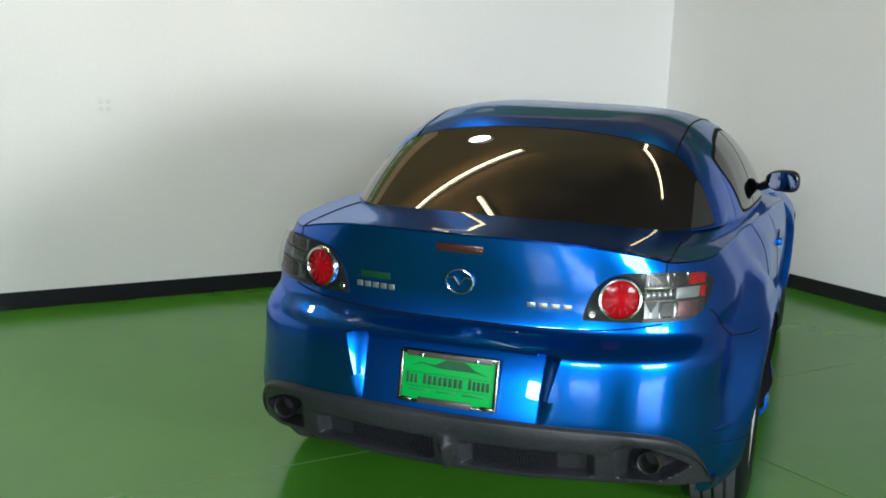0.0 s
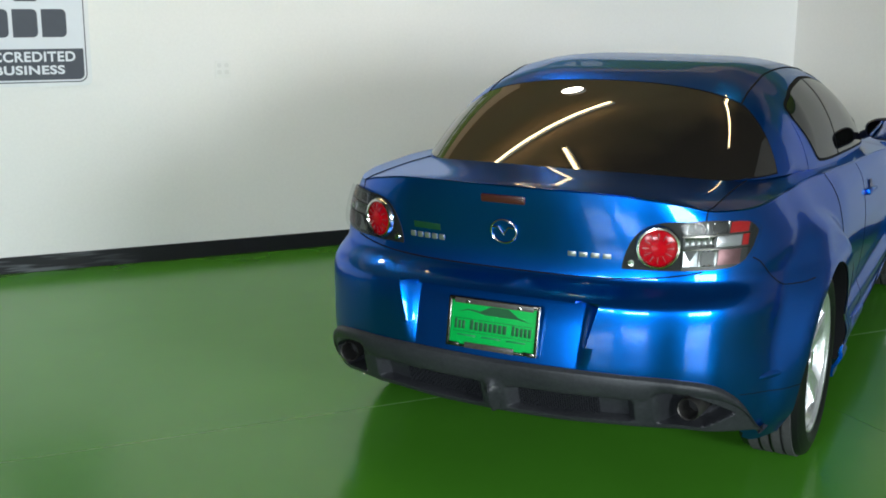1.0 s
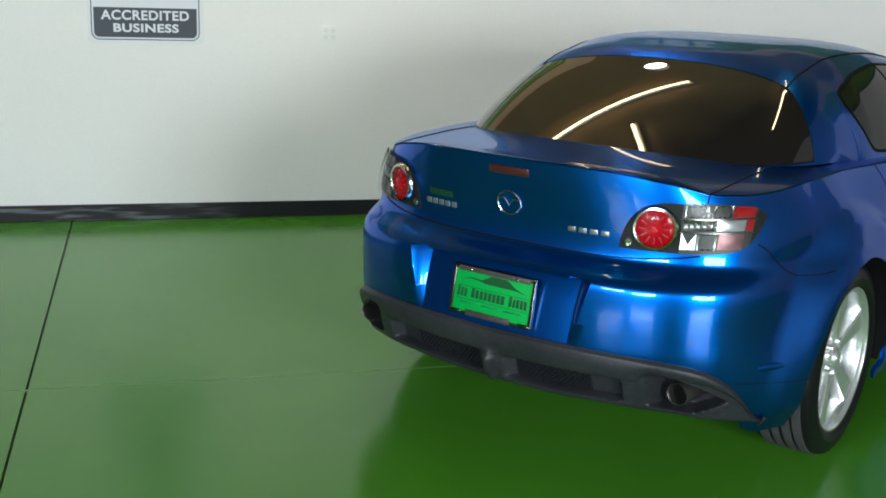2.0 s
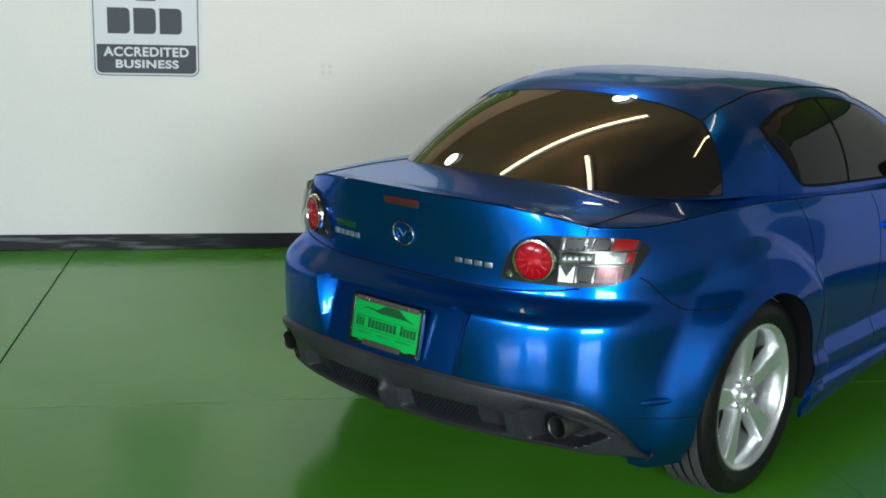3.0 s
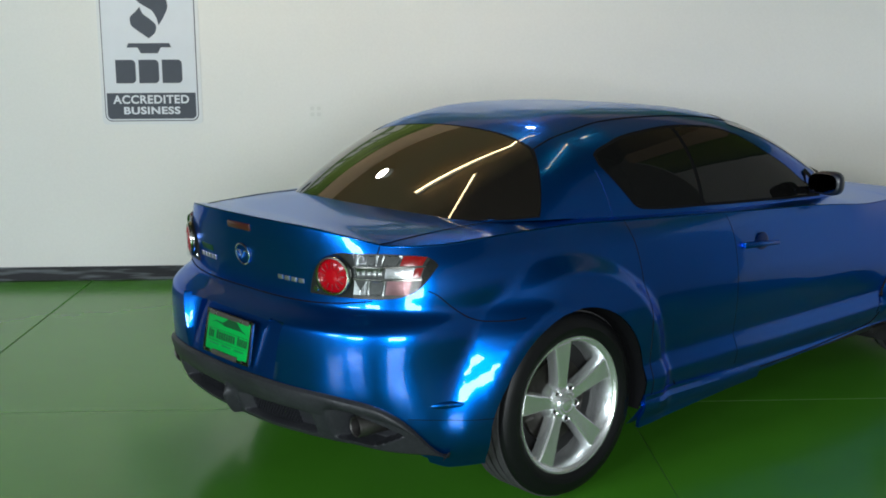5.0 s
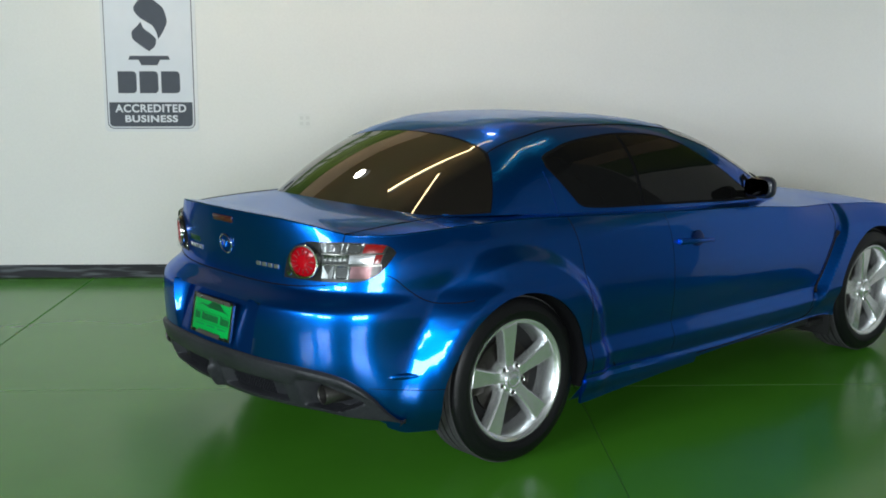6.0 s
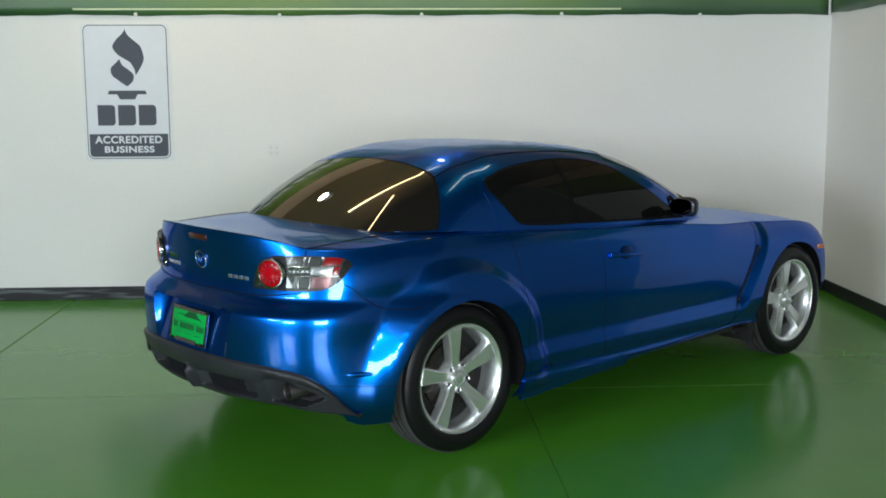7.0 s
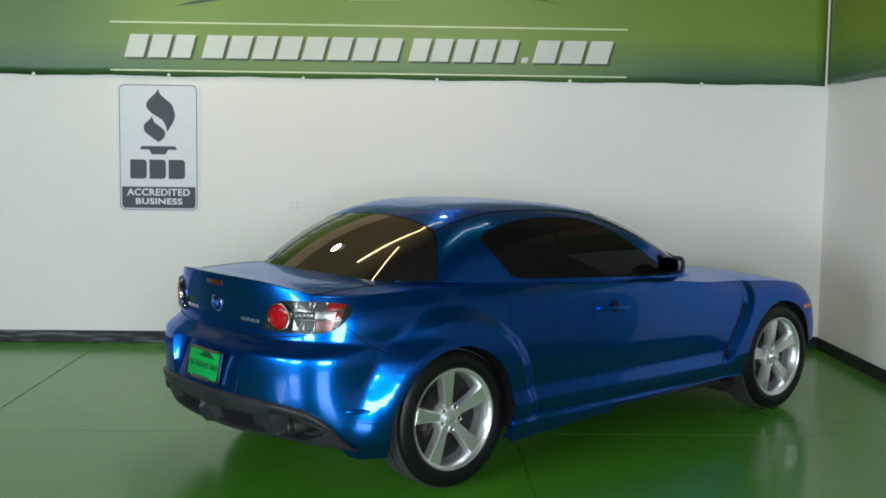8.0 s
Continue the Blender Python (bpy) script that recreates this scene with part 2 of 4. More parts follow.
def smooth_edges(me, degrees=35):
    bm = bmesh.new()
    bm.from_mesh(me)
    bmesh.ops.remove_doubles(bm, verts=bm.verts, dist=1e-5)
    for f in bm.faces:
        f.smooth = True
    for e in bm.edges:
        e.smooth = len(e.link_faces) != 2 or e.calc_face_angle(0) < radians(degrees)
    bm.to_mesh(me)
    bm.free()


def mesh_object(name, verts, faces, mat, parent=None, label="", degrees=35):
    me = bpy.data.meshes.new(name)
    me.from_pydata([tuple(map(float, v)) for v in verts], [], [tuple(map(int, f)) for f in faces])
    smooth_edges(me, degrees)
    me.materials.append(mat)
    ob = new(name, me)
    ob.parent = parent
    return tagged(ob, label)


def part(name, bm, mat, parent=None, label="", degrees=35):
    """Links a bmesh as one mesh object under a thing or a part."""
    me = bpy.data.meshes.new(name)
    bm.to_mesh(me)
    bm.free()
    smooth_edges(me, degrees)
    me.materials.append(mat)
    ob = new(name, me)
    ob.parent = parent
    return tagged(ob, label)


def grid_faces(n, m, keep=None):
    i, j = np.meshgrid(np.arange(n - 1), np.arange(m - 1), indexing="ij")
    q = np.stack([i * m + j, (i + 1) * m + j, (i + 1) * m + j + 1, i * m + j + 1], -1).reshape(-1, 4)
    return q if keep is None else q[keep.reshape(-1)]


def box(bm, lo, hi, bevel=0.0, m=None):
    r = bmesh.ops.create_cube(bm, size=1)
    lo, hi = Vector(lo), Vector(hi)
    for v in r["verts"]:
        v.co = Vector(((lo[k] + hi[k]) / 2 + v.co[k] * (hi[k] - lo[k]) for k in range(3)))
    if bevel:
        es = list({e for v in r["verts"] for e in v.link_edges})
        r = bmesh.ops.bevel(bm, geom=es, offset=bevel, segments=2, affect="EDGES", profile=0.5)
    if m is not None:
        for v in {v for v in r["verts"]}:
            v.co = m @ v.co
    return bm


def lathe(rings, steps=64, at=(0, 0, 0), closed=False):
    """Turned about the y axis: rings of (radius, y)."""
    a = np.linspace(0, 2 * np.pi, steps, endpoint=False)
    vs = [(at[0] + r * np.cos(t), at[1] + y, at[2] + r * np.sin(t)) for r, y in rings for t in a]
    fs = [(i * steps + k, i * steps + (k + 1) % steps, (i + 1) * steps + (k + 1) % steps, (i + 1) * steps + k)
          for i in range(len(rings) - 1) for k in range(steps)]
    return vs, fs


# ---- the room ----


def room_box(name, lo, hi, mat, bevel=0.0, label="", category="", kind="structure"):
    ob = part(name, box(bmesh.new(), lo, hi, bevel), mat, degrees=8)
    ob.matrix_world = ROOM
    return tagged(ob, label, category, kind=kind)


def room_part(name, lo, hi, mat, parent, bevel=0.0, label=""):
    return part(name, box(bmesh.new(), lo, hi, bevel), mat, parent, label, 8)


# floor: painted slabs with saw-cut joints between them
floor = room_box("floor", (LEFT_U - 0.2, FRONT_V - 0.2, -0.15), (CORNER_U + 0.2, WALL_V + 0.2, -0.012), JOINT, label="glossy green epoxy concrete floor with saw-cut joints", category="floor")
CUT_U, CUT_V = (LEFT_U - .2, -5.30, -2.19, 0.92, CORNER_U + .2), (FRONT_V - .2, -5.86, -2.75, 0.365, WALL_V + .2)
GAP, WIDE, FINE = 0.0055, 0.009, 0.0032
for u0, u1 in zip(CUT_U, CUT_U[1:]):
    g0, g1 = (WIDE if u == -2.19 else FINE for u in (u0, u1))
    for v0, v1 in zip(CUT_V, CUT_V[1:]):
        room_part("slab", (u0 + g0 / 2, v0 + GAP / 2, -0.10), (u1 - g1 / 2, v1 - GAP / 2, 0), FLOOR, floor, 0.0015)
room_part("joint_filler", (0.92 - FINE / 2, FRONT_V, -0.011), (0.92 + FINE / 2, WALL_V, -0.0012), GREEN_JOINT, floor, label="green paint run into the joint")
room_part("joint_filler", (LEFT_U, 0.365 - GAP / 2, -0.010), (CORNER_U, 0.365 + GAP / 2, -0.0008), PALE_JOINT, floor, label="pale dusty filler in the joint")

room_box("wall_north", (LEFT_U - 0.2, WALL_V, 0), (CORNER_U + 0.2, WALL_V + 0.2, CEIL_Z), WALL, label="off-white painted plaster wall", category="wall")
room_box("wall_east", (CORNER_U, 0.1, 0), (CORNER_U + 0.2, WALL_V, CEIL_Z), WALL, label="off-white painted plaster wall", category="wall")
# darker stretch out of view, there for what the car mirrors
room_box("wall_east", (CORNER_U, FRONT_V, 0), (CORNER_U + 0.2, 0.1, CEIL_Z), WALL_DIMMED, label="unseen stretch of the plaster wall, greyed to dim its reflection", category="wall")
# west wall, out of view, cut open for the added fill window
bm = bmesh.new()
for v0, v1, z0, z1 in ((FRONT_V, lo, 0, CEIL_Z), (hi, WALL_V, 0, CEIL_Z), (lo, hi, 0, sill), (lo, hi, head, CEIL_Z)):
    box(bm, (LEFT_U - 0.2, v0, z0), (LEFT_U, v1, z1))
west = part("wall_west", bm, WALL_DARK)
west.matrix_world = ROOM
tagged(west, "unseen dark brown wall with a high window added for fill light", "wall", kind="structure")
high = room_box("window_3", (LEFT_U - .16, lo, sill), (LEFT_U - .02, hi, sill + .05), ALLOY, .004, "unseen high window added for fill light, in an aluminium frame", "window")
for vv in np.linspace(lo, hi - .05, 4):
    room_part("mullion", (LEFT_U - .10, vv, sill + .05), (LEFT_U - .02, vv + .05, head), ALLOY, high, .004)
bm = bmesh.new()
edges = [LEFT_U - .2] + [e for w in WINDOWS for e in w[:2]] + [CORNER_U + .2]
for u0, u1 in zip(edges[0::2], edges[1::2]):
    box(bm, (u0, FRONT_V - 0.2, 0), (u1, FRONT_V, CEIL_Z))
for lo, hi, sill, head, watts in WINDOWS:
    box(bm, (lo, FRONT_V - 0.2, 0), (hi, FRONT_V, sill))
    box(bm, (lo, FRONT_V - 0.2, head), (hi, FRONT_V, CEIL_Z))
south = part("wall_south", bm, WALL_GREY)
south.matrix_world = ROOM
tagged(south, "grey painted wall with wide shop windows", "wall", kind="structure")
for k, (lo, hi, sill, head, watts) in enumerate(WINDOWS):
    win = room_box("window_%d" % (k + 1), (lo, FRONT_V - 0.16, sill), (hi, FRONT_V - 0.02, sill + .05), ALLOY, 0.004, "wide shop window in an aluminium frame", "window")
    room_part("window_frame", (lo, FRONT_V - 0.10, head - .05), (hi, FRONT_V - 0.02, head), ALLOY, win, 0.004)
    for uu in (lo, hi - .05):
        room_part("mullion", (uu, FRONT_V - 0.10, sill + .05), (uu + .05, FRONT_V - 0.02, head - .05), ALLOY, win, 0.004)
room_box("ceiling", (LEFT_U - 0.2, FRONT_V - 0.2, CEIL_Z), (CORNER_U + 0.2, WALL_V + 0.2, CEIL_Z + 0.15), CEILING, label="tan ceiling, its fall into shade towards the south painted dark brown", category="ceiling")
room_box("baseboard", (LEFT_U, WALL_V - 0.012, 0.001), (CORNER_U - 0.012, WALL_V, 0.098), BASE, 0.002, label="black vinyl baseboard with grey paint smears", category="baseboard")
room_box("baseboard", (CORNER_U - 0.012, FRONT_V, 0.001), (CORNER_U, WALL_V, 0.098), BASE_CLEAN, 0.002, label="black vinyl baseboard", category="baseboard")


# printed banner round the top of the walls, with tan boards over it
BANNER_TOP = 2.93
room_box("trim", (LEFT_U, WALL_V - .014, BANNER_TOP), (CORNER_U - .014, WALL_V, CEIL_Z), TAN, label="tan boards over the banner", category="trim")
room_box("trim", (CORNER_U - .014, 0.1, BANNER_TOP), (CORNER_U, WALL_V, CEIL_Z), TAN, label="tan boards over the banner", category="trim")


def banner(name, lo, hi, along):
    """A vinyl sheet whose foot waves a little."""
    n, m = 120, 12
    a, b = np.meshgrid(np.linspace(0, 1, n), np.linspace(0, 1, m), indexing="ij")
    t = lo + (hi - lo) * a
    foot = 2.155 + .004 * np.sin(t * 5.87 + 1.2) + .002 * np.sin(t * 17)
    z = foot + (BANNER_TOP - foot) * b
    off = .016 + .004 * np.sin(t * 5.9) * (1 - b) ** 2
    P = np.stack([t, WALL_V - off, z], -1) if along == "u" else np.stack([CORNER_U - off, t, z + .010 * (1 - b)], -1)
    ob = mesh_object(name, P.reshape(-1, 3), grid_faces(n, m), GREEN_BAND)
    sol = ob.modifiers.new("thickness", "SOLIDIFY")
    sol.thickness, sol.offset = .004, 0
    ob.matrix_world = ROOM
    return tagged(ob, "green printed vinyl banner fixed along the wall top", "banner", kind="structure")


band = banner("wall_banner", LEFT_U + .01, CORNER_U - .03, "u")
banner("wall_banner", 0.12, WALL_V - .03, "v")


def flat_shape(name, pts, depth, v, mat, parent=None, label=""):
    """A thin flat piece on the long wall: pts are (u, z); its face stands at v."""
    bm = bmesh.new()
    f = bm.faces.new([bm.verts.new((u, v, z)) for u, z in pts])
    r = bmesh.ops.extrude_face_region(bm, geom=[f])
    for e in r["geom"]:
        if isinstance(e, bmesh.types.BMVert):
            e.co.y += depth
    bmesh.ops.recalc_face_normals(bm, faces=bm.faces)
    return part(name, bm, mat, parent, label)


def rounded(u0, u1, z0, z1, r, corners=(1, 1, 1, 1), n=6):
    """Outline of a rectangle; corners: lower left, lower right, upper right, upper left."""
    pts = []
    for (cu, cz, a0), on in zip(((u0 + r, z0 + r, 180), (u1 - r, z0 + r, 270), (u1 - r, z1 - r, 0), (u0 + r, z1 - r, 90)), corners):
        if on:
            pts += [(cu + r * math.cos(radians(a0 + 90 * k / n)), cz + r * math.sin(radians(a0 + 90 * k / n))) for k in range(n + 1)]
        else:
            pts.append((u0 if cu < (u0 + u1) / 2 else u1, z0 if cz < (z0 + z1) / 2 else z1))
    return pts


# lettering of the banner, as plain slanted blocks with their drop shadows, between two pale rules
FACE_V = WALL_V - .024
for z0, z1 in ((2.570, 2.583), (2.193, 2.206)):
    flat_shape("pale_rule", [(-2.095, z0), (2.026, z0), (2.026, z1), (-2.095, z1)], .002, FACE_V, PALE_PRINT, band, "pale printed line")
for u0, u1, n in ((-1.985, -1.432, 3), (-1.375, .215, 8), (.268, 1.145, 5), (1.262, 1.900, 3)):
    w = (u1 - u0) / n
    for k in range(n):
        a0, a1 = u0 + w * k + .012, u0 + w * (k + 1) - .022
        for du, dz, dv, mat, nm in ((.016, -.016, .0012, SHADOW_PRINT, "letter_shadow"), (0, 0, -.001, SILVER_PRINT, "letter_block")):
            flat_shape(nm, [(a0 - .012 + du, 2.302 + dz), (a1 - .012 + du, 2.302 + dz), (a1 + .038 + du, 2.482 + dz), (a0 + .038 + du, 2.482 + dz)], .001, FACE_V + dv, mat, band,
                       "printed letter as a plain slanted block" if nm == "letter_block" else "dark printed drop shadow")
flat_shape("letter_block", [(1.172, 2.302), (1.222, 2.302), (1.234, 2.345), (1.184, 2.345)], .001, FACE_V - .001, SILVER_PRINT, band)
swoop = [(-1.60, 2.70), (-1.48, 2.735), (-1.30, 2.775), (-1.0, 2.83), (-.4, 2.88), (.4, 2.885), (1.0, 2.85), (1.35, 2.80), (1.53, 2.755), (1.36, 2.79), (1.0, 2.83), (.4, 2.86), (-.4, 2.855), (-1.0, 2.80), (-1.30, 2.745)]
flat_shape("printed_swoop", swoop, .001, FACE_V, SHADOW_PRINT, band, "dark printed swoop")
flat_shape("printed_swoop", [(-.20, 2.775), (.18, 2.782), (.18, 2.80), (-.20, 2.795)], .001, FACE_V, PALE_PRINT, band, "pale printed stroke")

# white round fixings along the banner's foot, and the cord in the corner
for k in range(-6, 6):
    uu = -.566 + 1.068 * k
    if LEFT_U < uu < CORNER_U:
        vs, fs = lathe([(0, -.006), (.009, -.005), (.014, -.001), (.014, .004)], 16, (uu, WALL_V - .026, 2.158 + .004 * ((k * 7) % 3 - 1)))
        tagged(mesh_object("fixing_bolt", vs, fs, WHITE_PLASTIC), "white round fixing at the banner foot", "bolt", "banner fixings").matrix_world = ROOM

# sign panel
def sign_part(name, pts, v, mat, label="", depth=.001):
    ob = flat_shape(name, pts, depth, v, mat, sign, label)
    return ob


SV = WALL_V - .006
sign = flat_shape("wall_sign", rounded(-2.056, -1.392, 1.064, 2.093, .03), .006, SV, SIGN_EDGE)
sign.matrix_world = ROOM
tagged(sign, "white business accreditation sign with dark print on the wall", "sign")
sign_part("sign_outline", rounded(-2.036, -1.416, 1.084, 2.086, .045), SV - .0012, INK_BLUE, "thin dark outline")
sign_part("sign_face", rounded(-2.030, -1.422, 1.090, 2.080, .040), SV - .0022, SIGN_WHITE, "pale face of the sign")
sign_part("sign_box", rounded(-2.020, -1.432, 1.100, 1.272, .03, (1, 1, 0, 0)), SV - .0032, INK_BLUE, "dark box with rounded foot")
for k in range(3):
    u0 = -1.952 + .153 * k
    sign_part("logo_block", rounded(u0, u0 + .132, 1.336, 1.490, .028, (0, 1, 1, 0)), SV - .0032, INK_BLUE, "dark logo letter as a plain block")
sign_part("torch_base", [(-1.872, 1.570), (-1.800, 1.570), (-1.780, 1.532), (-1.668, 1.532), (-1.648, 1.570), (-1.578, 1.570), (-1.590, 1.598), (-1.860, 1.598)], SV - .0032, INK_BLUE, "dark torch base shape")


def leaf(name, axis, left, right):
    """A flame between two curved sides: half widths to the left and right up its axis."""
    t = np.linspace(0, 1, 15)
    u, z = axis(t)
    pts = [(a + r, b) for a, b, r in zip(u, z, right(t))] + [(a - l, b) for a, b, l in zip(u[::-1], z[::-1], left(t[::-1]))][1:-1]
    sign_part(name, pts, SV - .0032, INK_BLUE, "dark flame shape")


leaf("flame", lambda t: (-1.655 - .07 * t, 1.713 + .344 * t), spline(0, 0, .10, .0, .28, .020, .42, .090, .60, .125, .78, .078, .92, .018, 1, 0), spline(0, 0, .15, .045, .40, .092, .60, .088, .78, .035, .90, .004, 1, 0))
leaf("flame", lambda t: (-1.722 - .052 * t, 1.629 + .205 * t), spline(0, 0, .2, .048, .45, .092, .65, .085, .85, .035, 1, 0), spline(0, 0, .2, .055, .42, .072, .62, .042, .80, .006, 1, 0))


def lettering(text, u, z, size, v, mat, parent, label, thick=.0, wide=1.0):
    cu = bpy.data.curves.new("lettering", "FONT")
    cu.body, cu.size, cu.align_x, cu.extrude, cu.offset = text, size, "CENTER", .0006, thick
    cu.space_character = 1.08
    tmp = bpy.data.objects.new("lettering", cu)
    me = bpy.data.meshes.new_from_object(tmp)
    bpy.data.objects.remove(tmp)
    ob = new("lettering", me)
    me.materials.append(mat)
    ob.parent = parent
    ob.matrix_local = Matrix.Translation((u, v, z)) @ Matrix.Rotation(radians(90), 4, "X") @ Matrix.Diagonal((wide, 1, 1, 1))
    return tagged(ob, label)


lettering("ACCREDITED", -1.726, 1.203, .076, SV - .0040, SIGN_WHITE, sign, "white printed lettering", .0020, 1.03)
lettering("BUSINESS", -1.726, 1.133, .066, SV - .0040, SIGN_WHITE, sign, "white printed lettering", .0020, 1.28)

# socket plate
sock = flat_shape("wall_socket", rounded(-.684, -.590, 1.084, 1.190, .008), .006, WALL_V - .006, SOCKET)
sock.matrix_world = ROOM
tagged(sock, "off-white double wall socket plate", "socket")
for du in (-.022, .022):
    for z in (1.108, 1.148):
        flat_shape("socket_face", rounded(-.637 + du - .013, -.637 + du + .013, z, z + .024, .006), .001, WALL_V - .0072, SOCKET_DARK, sock, "greyish socket face")

# cord in the corner of the banner
vs, fs = lathe([(.008, 0), (.008, BANNER_TOP - 2.16)], 10)
vs = [(CORNER_U - .034 + x, WALL_V - .034 + z, 2.155 + y) for x, y, z in vs]
tagged(mesh_object("corner_cord", vs, fs, WHITE_PLASTIC), "white cord closing the banner's corner", "cord").matrix_world = ROOM


# ---- ceiling lamps ----
def tube_light(u, v, length, along):
    m = ROOM @ Matrix.Translation((u, v, CEIL_Z)) @ Matrix.Rotation(radians(along), 4, "Z")
    body = part("tube_light", box(bmesh.new(), (-length / 2, -.035, -.05), (length / 2, .035, -.001), .006), WHITE_PLASTIC)
    body.matrix_world = m
    tagged(body, "warm white tube light on the ceiling", "ceiling light", "tube lights")
    vs, fs = lathe([(0, -length / 2 + .02), (.013, -length / 2 + .02), (.013, length / 2 - .02), (0, length / 2 - .02)], 14)
    mesh_object("tube", [(y, x, z - .068) for x, y, z in vs], fs, TUBE_GLOW, body, "glowing warm tube")
    return body


for u, v, ln, along in TUBES:
    tube_light(u, v, ln, along)


def flood_lamp(u, v):
    m = ROOM @ Matrix.Translation((u, v, CEIL_Z))
    vs, fs = lathe([(0, 0.0), (.05, 0.0), (.11, .05), (.12, .16), (.11, .165)], 32)
    hd = mesh_object("flood_lamp", [(x, z, -y) for x, y, z in vs], fs, WHITE_PLASTIC)
    hd.matrix_world = m
    tagged(hd, "round white high-bay lamp on the ceiling", "ceiling light", "high-bay lamps")
    vs, fs = lathe([(0, .150), (.105, .150), (.105, .156), (0, .156)], 32)
    mesh_object("diffuser", [(x, z, -y) for x, y, z in vs], fs, LED_GLOW, hd, "glowing white diffuser")


for u, v in FLOODS:
    flood_lamp(u, v)

# ---- the car ----
# x forward from the rear axle, y to its left, z up

REAR_X = spline(.20, .74, .28, .82, .40, .868, .50, .884, .60, .888, .66, .884, .683, .879, .690, .872, .698, .864, .730, .814, .738, .804, .75, .796, .80, .792, .90, .803, .96, .811, .99, .814, 1.02, .816, 1.04, .816)
REAR_W = spline(.20, .83, .30, .855, .50, .872, .64, .872, .70, .862, .74, .845, .80, .83, .88, .80, .94, .765, 1.04, .70)
DOOR_W = spline(.16, .80, .20, .845, .26, .862, .275, .850, .33, .866, .36, .870, .385, .861, .43, .846, .50, .855, .58, .863, .66, .865, .74, .860, .80, .852, .86, .838, .91, .812, .96, .77, 1.04, .70)
FRONT_W = spline(.18, .82, .30, .850, .50, .858, .64, .855, .72, .835, .78, .79, .84, .72, 1.04, .60)
FRONT_X = spline(.18, .74, .30, .82, .45, .835, .60, .82, .70, .76, .80, .62, 1.04, .50)
SILL_Z = spline(-.9, .31, -.60, .31, -.55, .272, -.505, .225, -.46, .20, -.3, .20, .3, .185, .6, .185, .9, .205, 1.2, .235, 2.2, .27, 2.5, .22, 3.5, .20)
SHOULDER_Z = spline(-.81, 1.016, -.79, 1.012, -.72, .988, -.62, .958, -.5, .955, -.3, .962, 0, .966, .4, .952, 1.0, .922, 1.6, .892, 2.1, .85, 2.5, .825, 2.75, .812, 3.0, .78, 3.3, .70, 3.54, .62)
WHEELBASE, ARCH_R, HUB_Z = 2.70, 0.360, 0.337


def ease(t):
    t = np.clip(t, 0, 1)
    return t * t * (3 - 2 * t)


def arch_radius(dx, z):
    """The opening round a wheel, drawn out backwards below the rear bumper's corner."""
    return ARCH_R + .030 * ease(-dx / .30) * ease((HUB_Z + .22 - z) / .22)


def vent_x(z):
    """The slanting rear edge of the front wing, with the air outlet before it."""
    return 2.165 + (z - .365) * .63


def side_width(x, z):
    """Half width of the body at x, between the axles."""
    wr = 1 - ease((x - 0.05) / 0.5)
    wf = ease((x - 1.85) / 0.7)
    return REAR_W(z) * wr + DOOR_W(z) * (1 - wr - wf) + FRONT_W(z) * wf


def flare(x, z):
    """The blisters over the wheels; the front one starts at a sharp edge behind the outlet."""
    d = np.hypot(x, z - HUB_Z) - ARCH_R
    up = ease((z - 0.16) / 0.15) * ease((1.0 - z) / 0.14)
    # behind the wheel the blister falls in a flat facet to a hollow, which runs out downwards
    back = ease((-x - .02) / .22) * ease((z - .30) / .28) * (.25 + .75 * ease((.86 - z) / .18))
    round_off = 0.036 * (1 - ease((d - 0.105) / 0.085)) * up
    facet = 0.028 - 0.095 * np.clip((d - .040) / .115, 0, 1)
    facet = np.where(d > .155, -.067 * (1 - ease((d - .155) / .42)), facet)
    out = round_off * (1 - back) + facet * back
    d = np.hypot(x - WHEELBASE, z - HUB_Z) - ARCH_R
    up = ease((z - 0.30) / 0.12) * ease((0.93 - z) / 0.16)
    out = out + 0.036 * (1 - ease((d - 0.12) / 0.20)) * up * ease((x - vent_x(z)) / 0.018)
    gap = np.exp(-((x - vent_x(z) + .022) / .016) ** 2) * ease((z - .36) / .06) * ease((.72 - z) / .06)
    return out - 0.03 * gap


def body_point(s, z):
    """s: 0..1 rear centre to the rear axle, 1..2 between the axles, 2..3 to the nose, on the left-hand half (y > 0)."""
    s, z = np.broadcast_arrays(np.asarray(s, float), np.asarray(z, float))
    th = np.clip(s, 0, 1) * np.pi / 2
    n = 2 / 3.0
    rx, ry = -REAR_X(z) * np.cos(th) ** n, np.sin(th) ** n
    mx = (np.clip(s, 1, 2) - 1) * WHEELBASE
    tf = np.clip(s - 2, 0, 1) * np.pi / 2
    nf = 2 / 2.6
    fx = WHEELBASE + FRONT_X(z) * np.sin(tf) ** nf
    x = np.where(s < 1, rx, np.where(s <= 2, mx, fx))
    y = np.where(s < 1, ry * REAR_W(z), np.where(s <= 2, side_width(mx, z), FRONT_W(z) * np.abs(np.cos(tf)) ** nf))
    y = y + flare(x, z) * np.clip(np.where(s < 1, ry ** 8, np.where(s <= 2, 1, np.abs(np.cos(tf)) ** 0.5)), 0, 1)
    return np.stack([x, y, z], -1)


